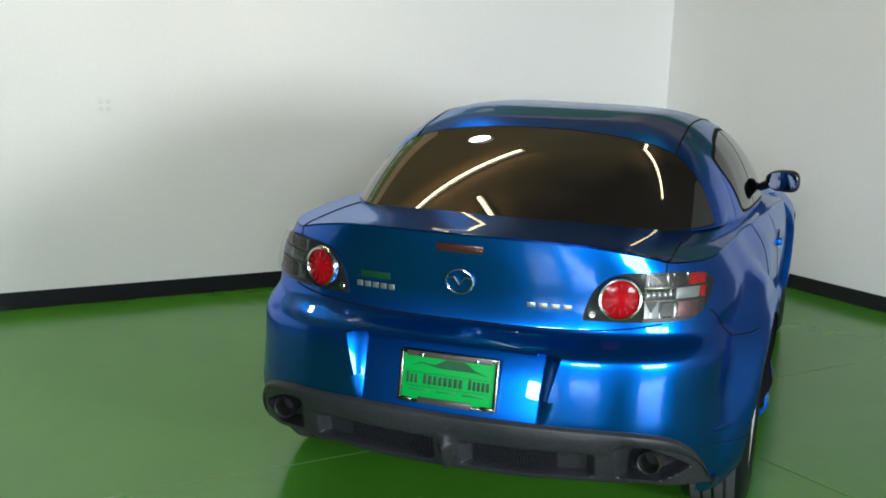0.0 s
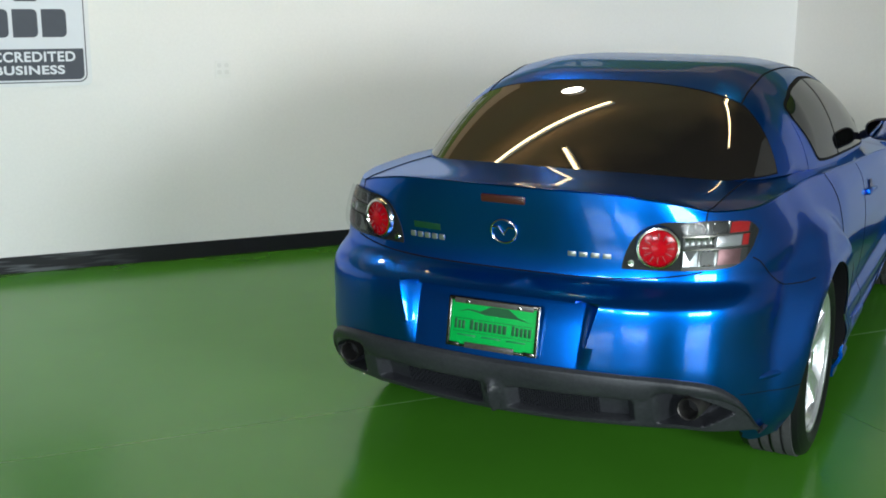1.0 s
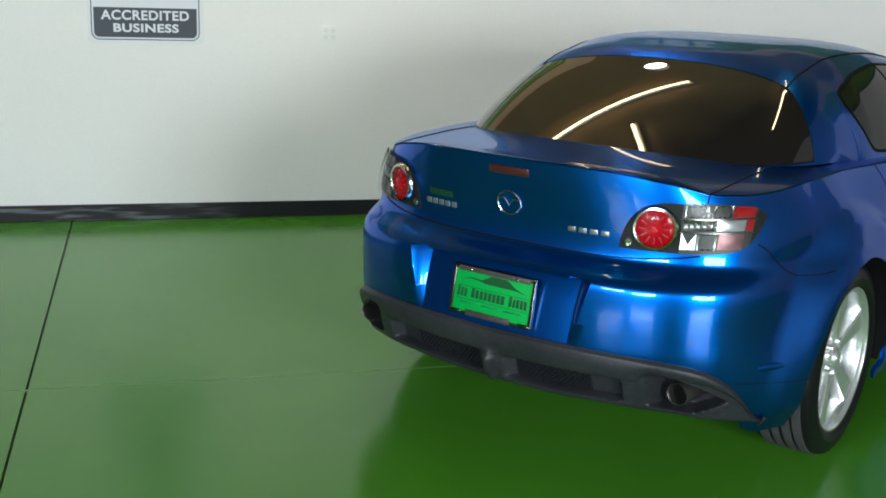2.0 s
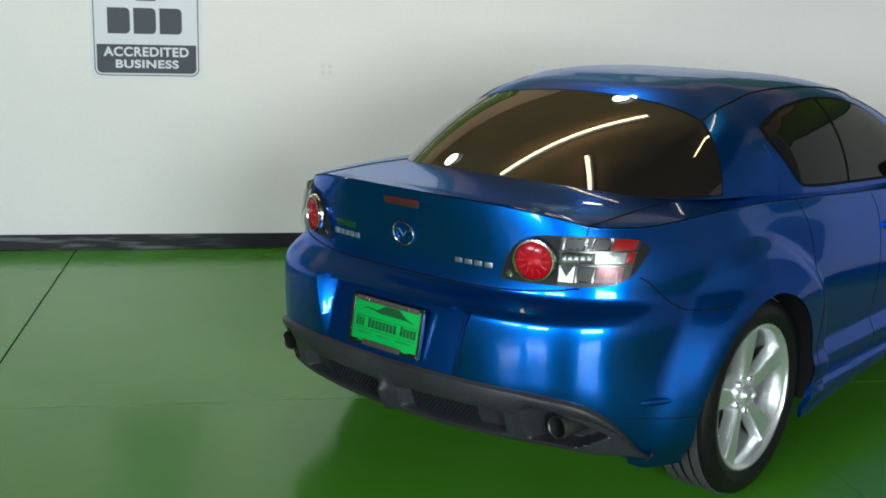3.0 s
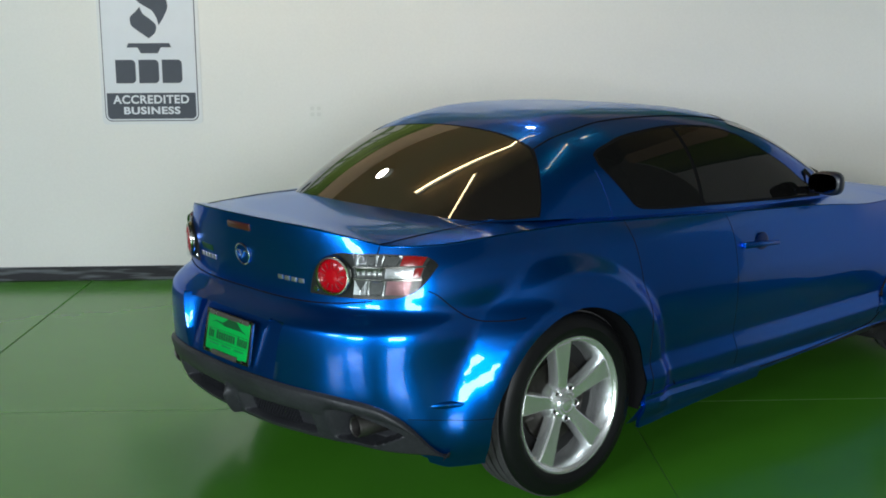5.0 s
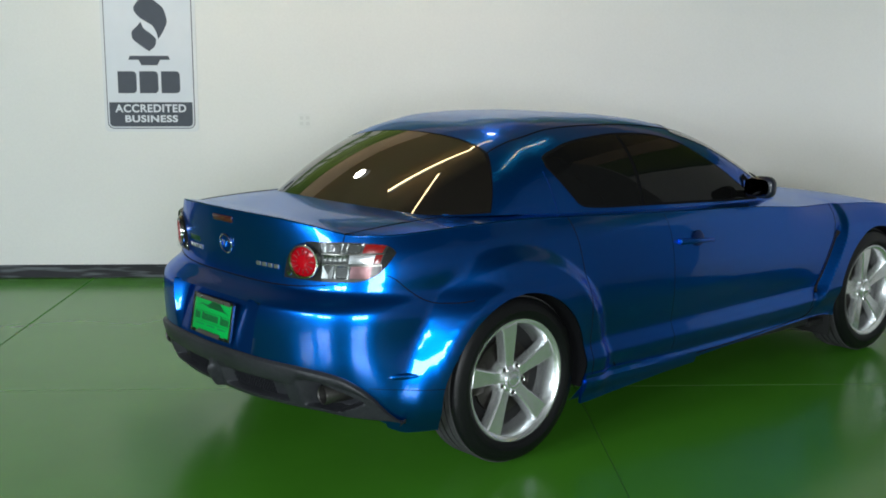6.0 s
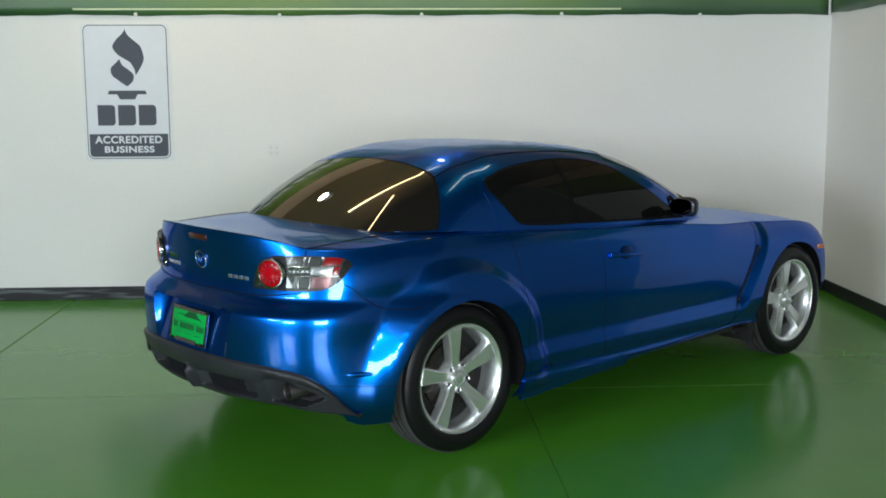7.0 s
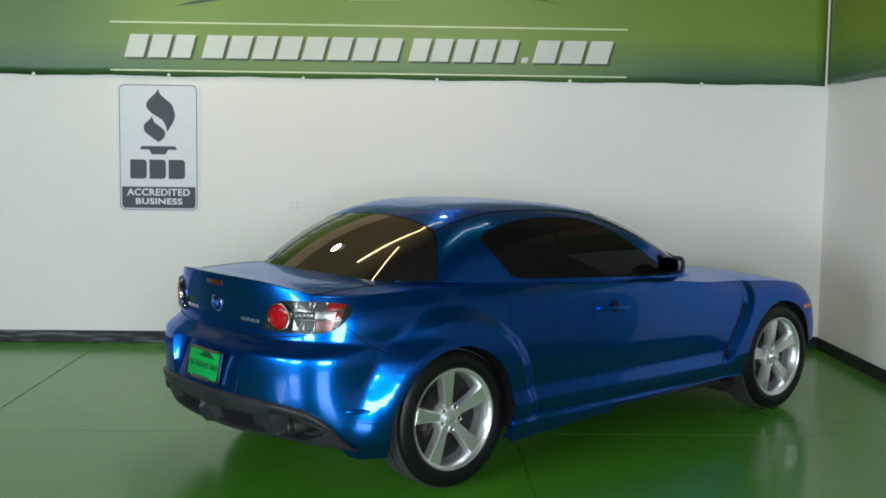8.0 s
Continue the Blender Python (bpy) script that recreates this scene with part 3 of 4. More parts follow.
def side_y(x, z):
    """Half width of the lower body at (x, z)."""
    x, z = np.broadcast_arrays(np.asarray(x, float), np.asarray(z, float))
    k = np.clip(-x / REAR_X(z), 0, 1)
    rear = REAR_W(z) * (1 - k ** 3) ** (1 / 3) + flare(x, z) * (1 - k ** 3) ** (8 / 3)
    kf = np.clip((x - WHEELBASE) / FRONT_X(z), 0, 1)
    front = FRONT_W(z) * (1 - kf ** 2.6) ** (1 / 2.6) + flare(x, z)
    return np.where(x < 0, rear, np.where(x <= WHEELBASE, side_width(x, z) + flare(x, z), front))


def rear_s(y, z):
    """The s at which the rear outline reaches the half width y."""
    return np.arcsin(np.clip(np.asarray(y) / REAR_W(z), 0, 1) ** 1.5) / (np.pi / 2)


def rear_point(y, z):
    """A point of the rear face, at either side."""
    p = body_point(rear_s(np.abs(y), z), z)
    p[..., 1] = np.where(np.asarray(y) < 0, -p[..., 1], p[..., 1])
    return p


def recess_half(z):
    return 0.285 + (z - 0.485) * 0.26


def recess_inner(z):
    return recess_half(z) - .046 * np.clip((z - 0.47) / 0.21, 0, 1)


def recess(p):
    """The number plate's hollow in the rear bumper, with slanting side walls: deep at its top, running out at its foot."""
    x, y, z = p[..., 0], p[..., 1], p[..., 2]
    deep = 0.064 * np.clip((z - 0.47) / 0.21, 0, 1) * (z < 0.684)
    p[..., 0] = np.where((y < recess_inner(z) + .0005) & (x < 0), x + deep, x)
    return p


def shell_grid():
    nr, nm, nf, rows = 74, 210, 40, 104
    v = np.linspace(0, 1, rows)
    ke = 26 / nr
    P = []
    for k in range(nr + nm + nf + 1):
        s = k / nr if k < nr else 1 + (k - nr) / nm if k < nr + nm else 2 + (k - nr - nm) / nf
        xs = body_point(s, .6)[0]
        z1 = SHOULDER_Z(body_point(s, SHOULDER_Z(xs))[0])
        z0 = SILL_Z(xs)
        if k < nr:
            # the rows near the trunk follow the upper edge
            se0, so0 = rear_s(recess_inner(z1), z1), rear_s(recess_half(z1), z1) + .004
            st = se0 * s / ke if s <= ke else so0 + (1 - so0) * (s - ke - 1 / nr) / (1 - ke - 1 / nr)
            for _ in range(3):
                z1 = SHOULDER_Z(body_point(st, z1)[0])
            z = z0 + (z1 - z0) * v
            se, so = rear_s(recess_inner(z), z), rear_s(recess_half(z), z) + .004
            ss = np.where(s <= ke, se * s / ke, so + (1 - so) * (s - ke - 1 / nr) / (1 - ke - 1 / nr))
            P.append(recess(body_point(ss, z)))
        else:
            P.append(body_point(s, z0 + (z1 - z0) * v))
    return np.array(P)


DECK_Z = spline(-.81, 1.016, -.76, 1.012, -.68, 1.004, -.5, 1.0, -.3, 1.0, 0, .99, 1.0, .94, 1.8, .93, 2.15, .885, 2.7, .85, 3.1, .79, 3.3, .72, 3.54, .62)
ROOF_LINE = spline(.0, 1.197, .114, 1.254, .2, 1.284, .35, 1.319, .5, 1.337, .7, 1.344, .9, 1.341, 1.2, 1.319, 1.5, 1.257, 1.8, 1.132, 2.1, .955, 2.25, .86)
SIDE_LINE = spline(.05, .665, .2, .694, .35, .717, .5, .734, .9, .751, 1.4, .753, 1.8, .735, 2.05, .677, 2.2, .481, 2.25, .182)
CABIN_BASE = spline(-.32, .985, .1, .975, .4, .935, 1.0, .893, 1.6, .863, 2.1, .82, 2.3, .80)
CABIN_P = spline(-.32, 3.4, 0, 3.75, .12, 4.5, .3, 4.2, .5, 4.7)
CABIN_Q = spline(-.32, 1.9, 0, 1.5, .12, 1.4, .3, 1.55, .5, 1.55)


def glass_line(x):
    """Height of the rear window's middle."""
    return .985 + .80 * (x + .318) - .42 * (x + .318) ** 2


def glass_drop(y):
    """How far the rear window falls off towards its sides."""
    return .19 * y ** 2 + 3.4 * y ** 8


DROP_Y = np.linspace(0, .8, 400)
DROP_Z = glass_drop(DROP_Y)


def ROOF_Z(x):
    k = ease((np.asarray(x) - .12) / .24)
    return glass_line(x) * (1 - k) + ROOF_LINE(x) * k


def CABIN_W(x):
    """Half width at the foot; behind, where the window's sheet meets the deck."""
    k = ease((np.asarray(x) - .06) / .16)
    return np.interp(glass_line(x) - CABIN_BASE(x), DROP_Z, DROP_Y) * (1 - k) + SIDE_LINE(x) * k


def cabin_top(x, y):
    """The rear window's even sheet, passing into the roof's rounded section."""
    x, y = np.asarray(x, float), np.abs(np.asarray(y, float))
    r = np.clip(y / np.maximum(CABIN_W(x), 1e-4), 0, 1)
    b = CABIN_BASE(x)
    roof = b + (ROOF_Z(x) - b) * (1 - r ** CABIN_P(x)) ** (1 / CABIN_Q(x))
    sheet = np.maximum(glass_line(x) - glass_drop(y), b)
    k = ease((x - .12) / .24)
    return sheet * (1 - k) + roof * k


def cabin_side(x, z):
    b = CABIN_BASE(x)
    r = np.clip((z - b) / (ROOF_Z(x) - b), 0, 1)
    return CABIN_W(x) * (1 - r ** CABIN_Q(x)) ** (1 / CABIN_P(x))


def build_deck_grid():
    k = np.sin(np.linspace(1, -1, 65) * np.pi / 2)
    rows = []
    for x, y, z in shell_grid()[:, -1]:
        zc = max(float(DECK_Z(x)), z)
        rows.append(np.stack([np.full(65, x), y * k, zc - (zc - z) * np.abs(k) ** 3.4], -1))
    return np.array(rows)


def build_cabin_grid():
    xs = np.concatenate([-.3175 + .3175 * np.linspace(0, 1, 60) ** 2, np.linspace(.02, 1.9, 90), np.linspace(1.92, 2.24, 24)])
    al = np.linspace(0, np.pi, 89)
    c, s = np.cos(al), np.sin(al)
    rows = []
    for x in xs:
        b = CABIN_BASE(x)
        y = CABIN_W(x) * np.sign(c) * np.abs(c) ** (2 / CABIN_P(x))
        z = np.where(s < .02, b, cabin_top(x, y))
        rows.append(np.stack([np.full_like(y, x), y, z], -1))
    return np.array(rows)


SEAM_Z = spline(-.81, .742, -.77, .752, -.72, .772, -.60, .80, -.55, .81, -.52, .797, -.472, .752, -.41, .709, -.355, .693, -.29, .691, 0, .696)
DOOR_REAR = spline(.2, .40, .45, .39, .68, .385, .81, .372, .95, .362, 1.0, .338)


VAL_TOP = spline(0, .474, .30, .478, .50, .474, .60, .462, .66, .445, .71, .405, .735, .36, .752, .30, .765, .255)
VAL_LOW = spline(0, .284, .2, .288, .40, .298, .55, .296, .65, .278, .74, .262, .765, .25)


def panel_of(x, y, z, up):
    """The name and side of the body panel that a face belongs to."""
    side = "left" if y > 0 else "right"
    if up:
        if x < -.05 and abs(y) < .60 + .3 * (x + .6) * (x > -.6):
            return "trunk_lid", ""
        if x > 2.0 and abs(y) < .62:
            return "hood", ""
    if x < -.2:
        if z < SEAM_Z(x):
            return "rear_bumper", ""
        if x < -.5 and abs(y) < .60:
            return "trunk_lid", ""
    if x > 2.95 and z < .62:
        return "front_bumper", ""
    if .36 < x < 2.12 and z < .268:
        return "side_skirt", side
    if x < DOOR_REAR(z):
        return "rear_fender", side
    if x < .97:
        return "rear_door", side
    if x < vent_x(z) - .05:
        return "front_door", side
    return "front_fender", side


def build_body(car):
    """The whole skin is made in one piece, so that light runs over the joints unbroken, and then parted into its panels."""
    P = shell_grid()
    n, m = P.shape[:2]
    inside = np.zeros((n, m), bool)
    for cx in (0.0, WHEELBASE):
        dx, dz = P[..., 0] - cx, P[..., 2] - HUB_Z
        d = np.hypot(dx, dz)
        edge = arch_radius(dx, P[..., 2]) if cx == 0 else ARCH_R
        hit = (d < edge) & (P[..., 1] > 0.6)
        inside |= hit
        k = np.where(hit, edge / np.maximum(d, 1e-6), 1)
        P[..., 0], P[..., 2] = cx + dx * k, np.where(hit, HUB_Z + dz * k, P[..., 2])
        P[..., 1] = np.where(hit, side_y(P[..., 0], P[..., 2]), P[..., 1])
    keep = ~(inside[:-1, :-1] & inside[1:, :-1] & inside[1:, 1:] & inside[:-1, 1:])
    f = grid_faces(n, m, keep)
    right = P * np.array([1, -1, 1])
    D = build_deck_grid()
    fd = grid_faces(*D.shape[:2])
    cx = D[:-1, :-1].reshape(-1, 3)
    hidden = (cx[:, 0] > -.2) & (cx[:, 0] < 2.0) & (np.abs(cx[:, 1]) < CABIN_W(cx[:, 0]) - .08)
    fd = fd[~hidden]
    verts = np.concatenate([P.reshape(-1, 3), right.reshape(-1, 3), D.reshape(-1, 3)])
    faces = np.concatenate([f[:, ::-1], f + n * m, fd + 2 * n * m])
    master = bpy.data.meshes.new("skin")
    master.from_pydata(verts.tolist(), [], faces.tolist())
    smooth_edges(master, 52)
    normals = [tuple(v.vector) for v in master.corner_normals]
    co = [tuple(v.co) for v in master.vertices]
    groups = {}
    for p in master.polygons:
        c = p.center
        if c.x < -.3 and abs(c.y) < .725 and c.z < VAL_TOP(abs(c.y)) - .014:
            continue
        up = p.normal.z > .7 and c.z > .6
        groups.setdefault(panel_of(c.x, c.y, c.z, up), []).append(p)
    for (name, side), polys in groups.items():
        index, vs, fs, ns = {}, [], [], []
        for p in polys:
            fs.append([index.setdefault(i, len(index)) for i in p.vertices])
            ns += [normals[k] for k in p.loop_indices]
        vs = [co[i] for i in index]
        me = bpy.data.meshes.new(name)
        me.from_pydata(vs, [], fs)
        for p in me.polygons:
            p.use_smooth = True
        me.normals_split_custom_set(ns)
        me.materials.append(BLUE)
        ob = new(name, me)
        ob.parent = car
    bpy.data.meshes.remove(master)


def patch(name, fn, n, m, mat, parent, label="", lift=0.003, degrees=35, outward=(0, 0, 0.6), thick=0.0, relief=None):
    """A sheet fn(a, b), a and b in 0..1, lifted off along its normal, away from the point given; its rim may be turned inwards."""
    a, b = np.meshgrid(np.linspace(0, 1, n), np.linspace(0, 1, m), indexing="ij")
    P = fn(a, b)
    e = 2e-3
    nx = np.cross(fn(np.minimum(a + e, 1), b) - fn(np.maximum(a - e, 0), b), fn(a, np.minimum(b + e, 1)) - fn(a, np.maximum(b - e, 0)))
    nx /= np.linalg.norm(nx, axis=-1, keepdims=True) + 1e-12
    mid = P[n // 2, m // 2]
    flip = np.dot(nx[n // 2, m // 2], mid - np.array([mid[0] * .8, outward[1], outward[2]])) < 0
    if flip:
        nx = -nx
    Q = P + nx * (lift + relief(a, b))[..., None] if relief else P + nx * lift
    f = grid_faces(n, m)
    verts, faces = Q.reshape(-1, 3), (f[:, ::-1] if flip else f).tolist()
    if thick:
        ring = [i * m for i in range(n)] + [(n - 1) * m + j for j in range(1, m)] + [i * m + m - 1 for i in range(n - 2, -1, -1)] + list(range(m - 2, 0, -1))
        low = (Q - nx * thick).reshape(-1, 3)[ring]
        base = len(verts)
        verts = np.concatenate([verts, low])
        k = len(ring)
        for i in range(k):
            q = [ring[i], ring[(i + 1) % k], base + (i + 1) % k, base + i]
            faces.append(q if flip else q[::-1])
    return mesh_object(name, verts, faces, mat, parent, label, degrees)


def tube(points, r, mat, name, parent, label="", sides=6):
    """A thin round strip along points."""
    pts = [Vector(p) for p in points]
    vs, fs = [], []
    for i, p in enumerate(pts):
        d = (pts[min(i + 1, len(pts) - 1)] - pts[max(i - 1, 0)]).normalized()
        u = d.orthogonal().normalized() if i == 0 else (u - d * u.dot(d)).normalized()
        w = d.cross(u)
        for k in range(sides):
            t = 2 * math.pi * k / sides
            vs.append(p + (u * math.cos(t) + w * math.sin(t)) * r)
    for i in range(len(pts) - 1):
        for k in range(sides):
            fs.append((i * sides + k, i * sides + (k + 1) % sides, (i + 1) * sides + (k + 1) % sides, (i + 1) * sides + k))
    fs += [tuple(range(sides))[::-1], tuple((len(pts) - 1) * sides + k for k in range(sides))]
    return mesh_object(name, vs, fs, mat, parent, label)


RW_X = np.linspace(-.316, .3, 300)
RW_W = CABIN_W(RW_X) * .99


def rear_window(grow):
    def fn(a, b):
        s = 2 * a - 1
        y0 = .665 * np.abs(s)
        lo = np.interp(y0, RW_W, RW_X) - grow
        hi = .158 + grow - .014 * np.abs(s) ** 4
        x = lo + (hi - lo) * b
        y = np.minimum(y0 * (1 - .256 * b ** 1.53) + grow * np.abs(s), CABIN_W(x) * .994)
        return np.stack([x, np.sign(s) * y, cabin_top(x, y)], -1)
    return fn


def side_window(sign, x0, x1, grow=0.0):
    lower = spline(.36, 1.16, .385, 1.125, .41, 1.09, .455, 1.03, .485, .997, .53, .982, .9, .960, 1.43, .934, 1.80, .915)
    upper = spline(.36, 1.17, .385, 1.186, .45, 1.207, .52, 1.226, .66, 1.243, .86, 1.253, 1.09, 1.241, 1.28, 1.199, 1.43, 1.118, 1.55, 1.048, 1.66, .972, 1.80, .916)

    def fn(a, b):
        x = x0 + a * (x1 - x0)
        z = (lower(x) - grow) * (1 - b) + (upper(x) + grow) * b
        return np.stack([x, sign * cabin_side(x, z), z], -1)
    return fn


car = tagged(new("car"), "metallic blue four-seat sports coupe parked on the green floor", "car")
build_body(car)
cab = build_cabin_grid()
mesh_object("roof", cab.reshape(-1, 3), grid_faces(*cab.shape[:2]), BLUE, car)
patch("window_seal", rear_window(.012), 70, 40, SEAL, car, "black rubber surround of the rear window", lift=.0012)
patch("rear_window", rear_window(0), 80, 44, GLASS, car, "dark tinted rear window", lift=.0035, thick=.003)
for sg in (-1, 1):
    patch("window_seal", side_window(sg, .362, 1.78, .011), 90, 24, SEAL, car, "black rubber window surround", lift=.0012, outward=(0, 0, 1.1))
    patch("quarter_window", side_window(sg, .374, .862), 40, 24, SIDE_GLASS, car, "dark tinted rear side window", lift=.0035, outward=(0, 0, 1.1))
    patch("side_window", side_window(sg, .884, 1.76), 60, 24, SIDE_GLASS, car, "dark tinted front side window", lift=.0035, outward=(0, 0, 1.1))


def windscreen(a, b):
    s = 2 * a - 1
    x = 2.16 - .25 * np.abs(s) ** 3 - b * (.72 - .12 * np.abs(s) ** 3)
    y = s * np.minimum(.66 - .12 * b, CABIN_W(x) * .97)
    return np.stack([x, y, cabin_top(x, y)], -1)


patch("windscreen", windscreen, 50, 30, GLASS, car, "tinted windscreen", lift=.003)

# panel joints


def joint_line(pts, name="panel_joint", r=.0015, n=14):
    """A dark joint along the lower body through (x, z) points, on both sides."""
    px = spline(*[v for i, p in enumerate(pts) for v in (i, p[0])])
    pz = spline(*[v for i, p in enumerate(pts) for v in (i, p[1])])
    t = np.linspace(0, len(pts) - 1, n * (len(pts) - 1) + 1)
    x, z = px(t), pz(t)
    y = side_y(x, z)
    for sg in (-1, 1):
        tube(np.stack([x, sg * (y + .0002), z], -1), r, SEAL, name, car, "thin dark joint between body panels")


joint_line([(-.545, .812), (-.52, .797), (-.472, .752), (-.41, .709), (-.355, .693), (-.29, .691), (-.235, .696)], r=.0022)
joint_line([(-.64, .398), (-.50, .384), (-.375, .378)], r=.0013)
joint_line([(.362, .95), (.372, .82), (.385, .68), (.392, .45), (.40, .29)])
joint_line([(.945, .915), (.958, .80), (.968, .65), (.975, .45), (.975, .30)], r=.0011)
joint_line([(.572, .312), (.60, .286), (.66, .271), (1.1, .252), (1.55, .262), (2.06, .286), (2.13, .33)], r=.003)
joint_line([(vent_x(.36) - .06, .33), (vent_x(.5) - .06, .5), (vent_x(.72) - .06, .72), (vent_x(.83) - .04, .83)])
for sg in (-1, 1):
    # boot lid edge, down to the lamp and forward along the deck to the glass
    pts = [rear_point(np.array(sg * .598), np.array(z)) for z in np.linspace(.915, .962, 5)]
    pts += [np.array([x, sg * yy, DECK_Z(x) - (DECK_Z(x) - SHOULDER_Z(x)) * (yy / side_y(x, SHOULDER_Z(x))) ** 3.4 + .0005]) for x, yy in zip(np.linspace(-.60, -.12, 14), np.linspace(.604, .60, 14))]
    tube(pts, .0022, SEAL, "panel_joint", car, "thin dark joint of the boot lid")
    # joint between roof side and pillar, down to the door
    xs = np.linspace(.338, .362, 8)
    pts = [(x, sg * (cabin_side(x, z) + .0005), z) for x, z in zip(xs, np.linspace(1.13, .955, 8))]
    tube(pts, .0013, SHADED_BLUE, "panel_joint", car, "thin joint of the rear door")
    # roof ditch
    xs = np.linspace(.14, 1.45, 26)
    tube([(x, sg * .50, cabin_top(x, .50) + .0003) for x in xs], .0035, SEAL, "roof_joint", car, "dark joint along the roof")
ys = np.linspace(-.60, .60, 30)
tube([tuple(rear_point(np.array(y), np.array(.748 + .03 * abs(y / .6) ** 4)) + np.array([-.0005, 0, 0])) for y in ys], .0025, SEAL, "panel_joint", car, "dark joint between boot lid and bumper")

# ---- wheels ----


def spoke_mesh():
    """A flat-faced spoke with bevelled flanks, narrow at the hub, wide at the rim, where it drops into the barrel."""
    bm = bmesh.new()
    rs = (.040, .066, .090, .125, .165, .205, .222, .2285)
    half = (.024, .0235, .0235, .0270, .0320, .0375, .0400, .0410)
    face = (-.068, -.072, -.076, -.081, -.086, -.090, -.090, -.084)
    loops = []
    for r, h, y in zip(rs, half, face):
        prof = [(-h - .006, y + .045), (-h - .004, y + .016), (-h, y + .005), (-h + .0045, y), (0, y + .0012), (h - .0045, y), (h, y + .005), (h + .004, y + .016), (h + .006, y + .045)]
        loops.append([bm.verts.new((t, yy, r)) for t, yy in prof])
    for a, b in zip(loops, loops[1:]):
        for i in range(8):
            bm.faces.new((a[i], a[i + 1], b[i + 1], b[i]))
    return bm


def wheel(x, side):
    vs, fs = lathe([(.224, .09), (.214, .07), (.214, -.055), (.222, -.080), (.228, -.092), (.236, -.097), (.241, -.104), (.246, -.105), (.2475, -.098)], 96)
    w = mesh_object("wheel", vs, fs, ALLOY, car, "silver five-spoke alloy wheel with low-profile tyre", 25)
    w.location, w.scale = (x, side * .752, HUB_Z), (1.012, 1, 1.012)
    if side > 0:
        w.rotation_euler = (0, 0, math.pi)
    vs, fs = lathe([(.236, .10), (.2465, -.095), (.250, -.107), (.262, -.113), (.266, -.1145), (.280, -.117), (.284, -.1155), (.300, -.112), (.314, -.106), (.324, -.098), (.3285, -.088), (.331, -.075), (.331, -.052), (.327, -.050), (.327, -.046), (.3325, -.044),
                    (.3335, -.012), (.329, -.010), (.329, -.004), (.3335, -.002), (.3335, .024), (.329, .026), (.329, .032), (.333, .034), (.331, .07), (.32, .1), (.236, .10)], 96)
    mesh_object("tyre", vs, fs, RUBBER, w, "black low-profile rubber tyre", 25)
    rib = []
    for c, h in ((-.0655, .0150), (-.0275, .0160), (.0115, .0150), (.0520, .0180)):
        rib += [(.3275, c - h), (.3348, c - h + .002), (.3348, c + h - .002), (.3275, c + h)]
    mesh_object("tread", *lathe(rib, 96), TREAD, w, "dusty grey tread with grooves", 25)
    for k in range(5):
        a = math.radians(90 - (97 + 72 * k))
        s = part("spoke", spoke_mesh(), ALLOY, w, degrees=18)
        s.rotation_euler = (0, a, 0)
        b = a + radians(36)
        at = (.057 * math.sin(b), 0, .057 * math.cos(b))
        mesh_object("nut_pocket", *lathe([(.0105, -.054), (.0110, -.074), (.0130, -.076), (.0160, -.072), (.0175, -.03)], 24), ALLOY, w, "raised collar round the nut", 40).location = at
        # a black disc paints the shade at the pocket's foot
        mesh_object("recess_shade", *lathe([(.0, -.057), (.0120, -.057)], 16), BLACK, w, "dark recess round the nut").location = at
        mesh_object("lug_nut", *lathe([(.0, -.074), (.006, -.074), (.0085, -.071), (.0085, -.05)], 6), STEEL, w, "dull steel nut", 25).location = at
    mesh_object("hub_cap", *lathe([(.0, -.0895), (.014, -.0890), (.024, -.0860), (.0265, -.0825), (.029, -.0825), (.031, -.087), (.037, -.086), (.042, -.075), (.064, -.064), (.073, -.054), (.078, -.02)], 48), ALLOY, w)
    mesh_object("brake_disc", *lathe([(.07, -.022), (.150, -.022), (.150, -.004), (.07, -.004)], 56), STEEL, w, "grey cast brake disc")
    # black disc set behind the spokes as the shade in their gaps
    mesh_object("dark_backing", *lathe([(.0, .0), (.213, .0), (.213, .006), (.0, .006)], 48), BLACK, w, "dark splash shield")
    bm = bmesh.new()
    box(bm, (-.16, -.025, -.055), (-.095, .05, .075), .012)
    part("brake_caliper", bm, STEEL, w, "grey brake caliper")
    # liner of the arch
    a = np.linspace(-.25, np.pi + .25, 40)
    rim = [float(arch_radius(ARCH_R * np.cos(t), HUB_Z + ARCH_R * np.sin(t))) if x == 0 else ARCH_R for t in a]
    vs = [(x + (e - .001) * np.cos(t), side * yy, HUB_Z + (e - .001) * np.sin(t)) for t, e in zip(a, rim) for yy in (.90, .84, .52)]
    vs = [(vx, side * min(abs(vy), float(side_y(vx, max(vz, .2))) - .004), vz) for vx, vy, vz in vs]
    mesh_object("wheel_arch", vs, grid_faces(40, 3), SEAL, car, "dark inner wheel arch")


for wx in (0, WHEELBASE):
    for ws in (-1, 1):
        wheel(wx, ws)

for ws in (-1, 1):
    bm = bmesh.new()
    box(bm, (2.335, .60, .135), (2.352, .835, .40), .005)
    box(bm, (2.20, .62, .195), (2.34, .80, .225), .008)
    for v in bm.verts:
        v.co.y *= ws
    bmesh.ops.recalc_face_normals(bm, faces=bm.faces)
    part("splash_guard", bm, BLACK, car, "black splash guard before the front wheel")
wx = np.linspace(0, 1, 12)
tube([(1.99 + .09 * t, -.58 + .55 * t, float(cabin_top(1.99 + .09 * t, -.58 + .55 * t)) + .016) for t in wx], .007, SEAL, "wiper", car, "black wiper arm at the windscreen foot", 8)

bm = bmesh.new()
box(bm, (-.45, -.50, .24), (3.3, .50, .32), .02)
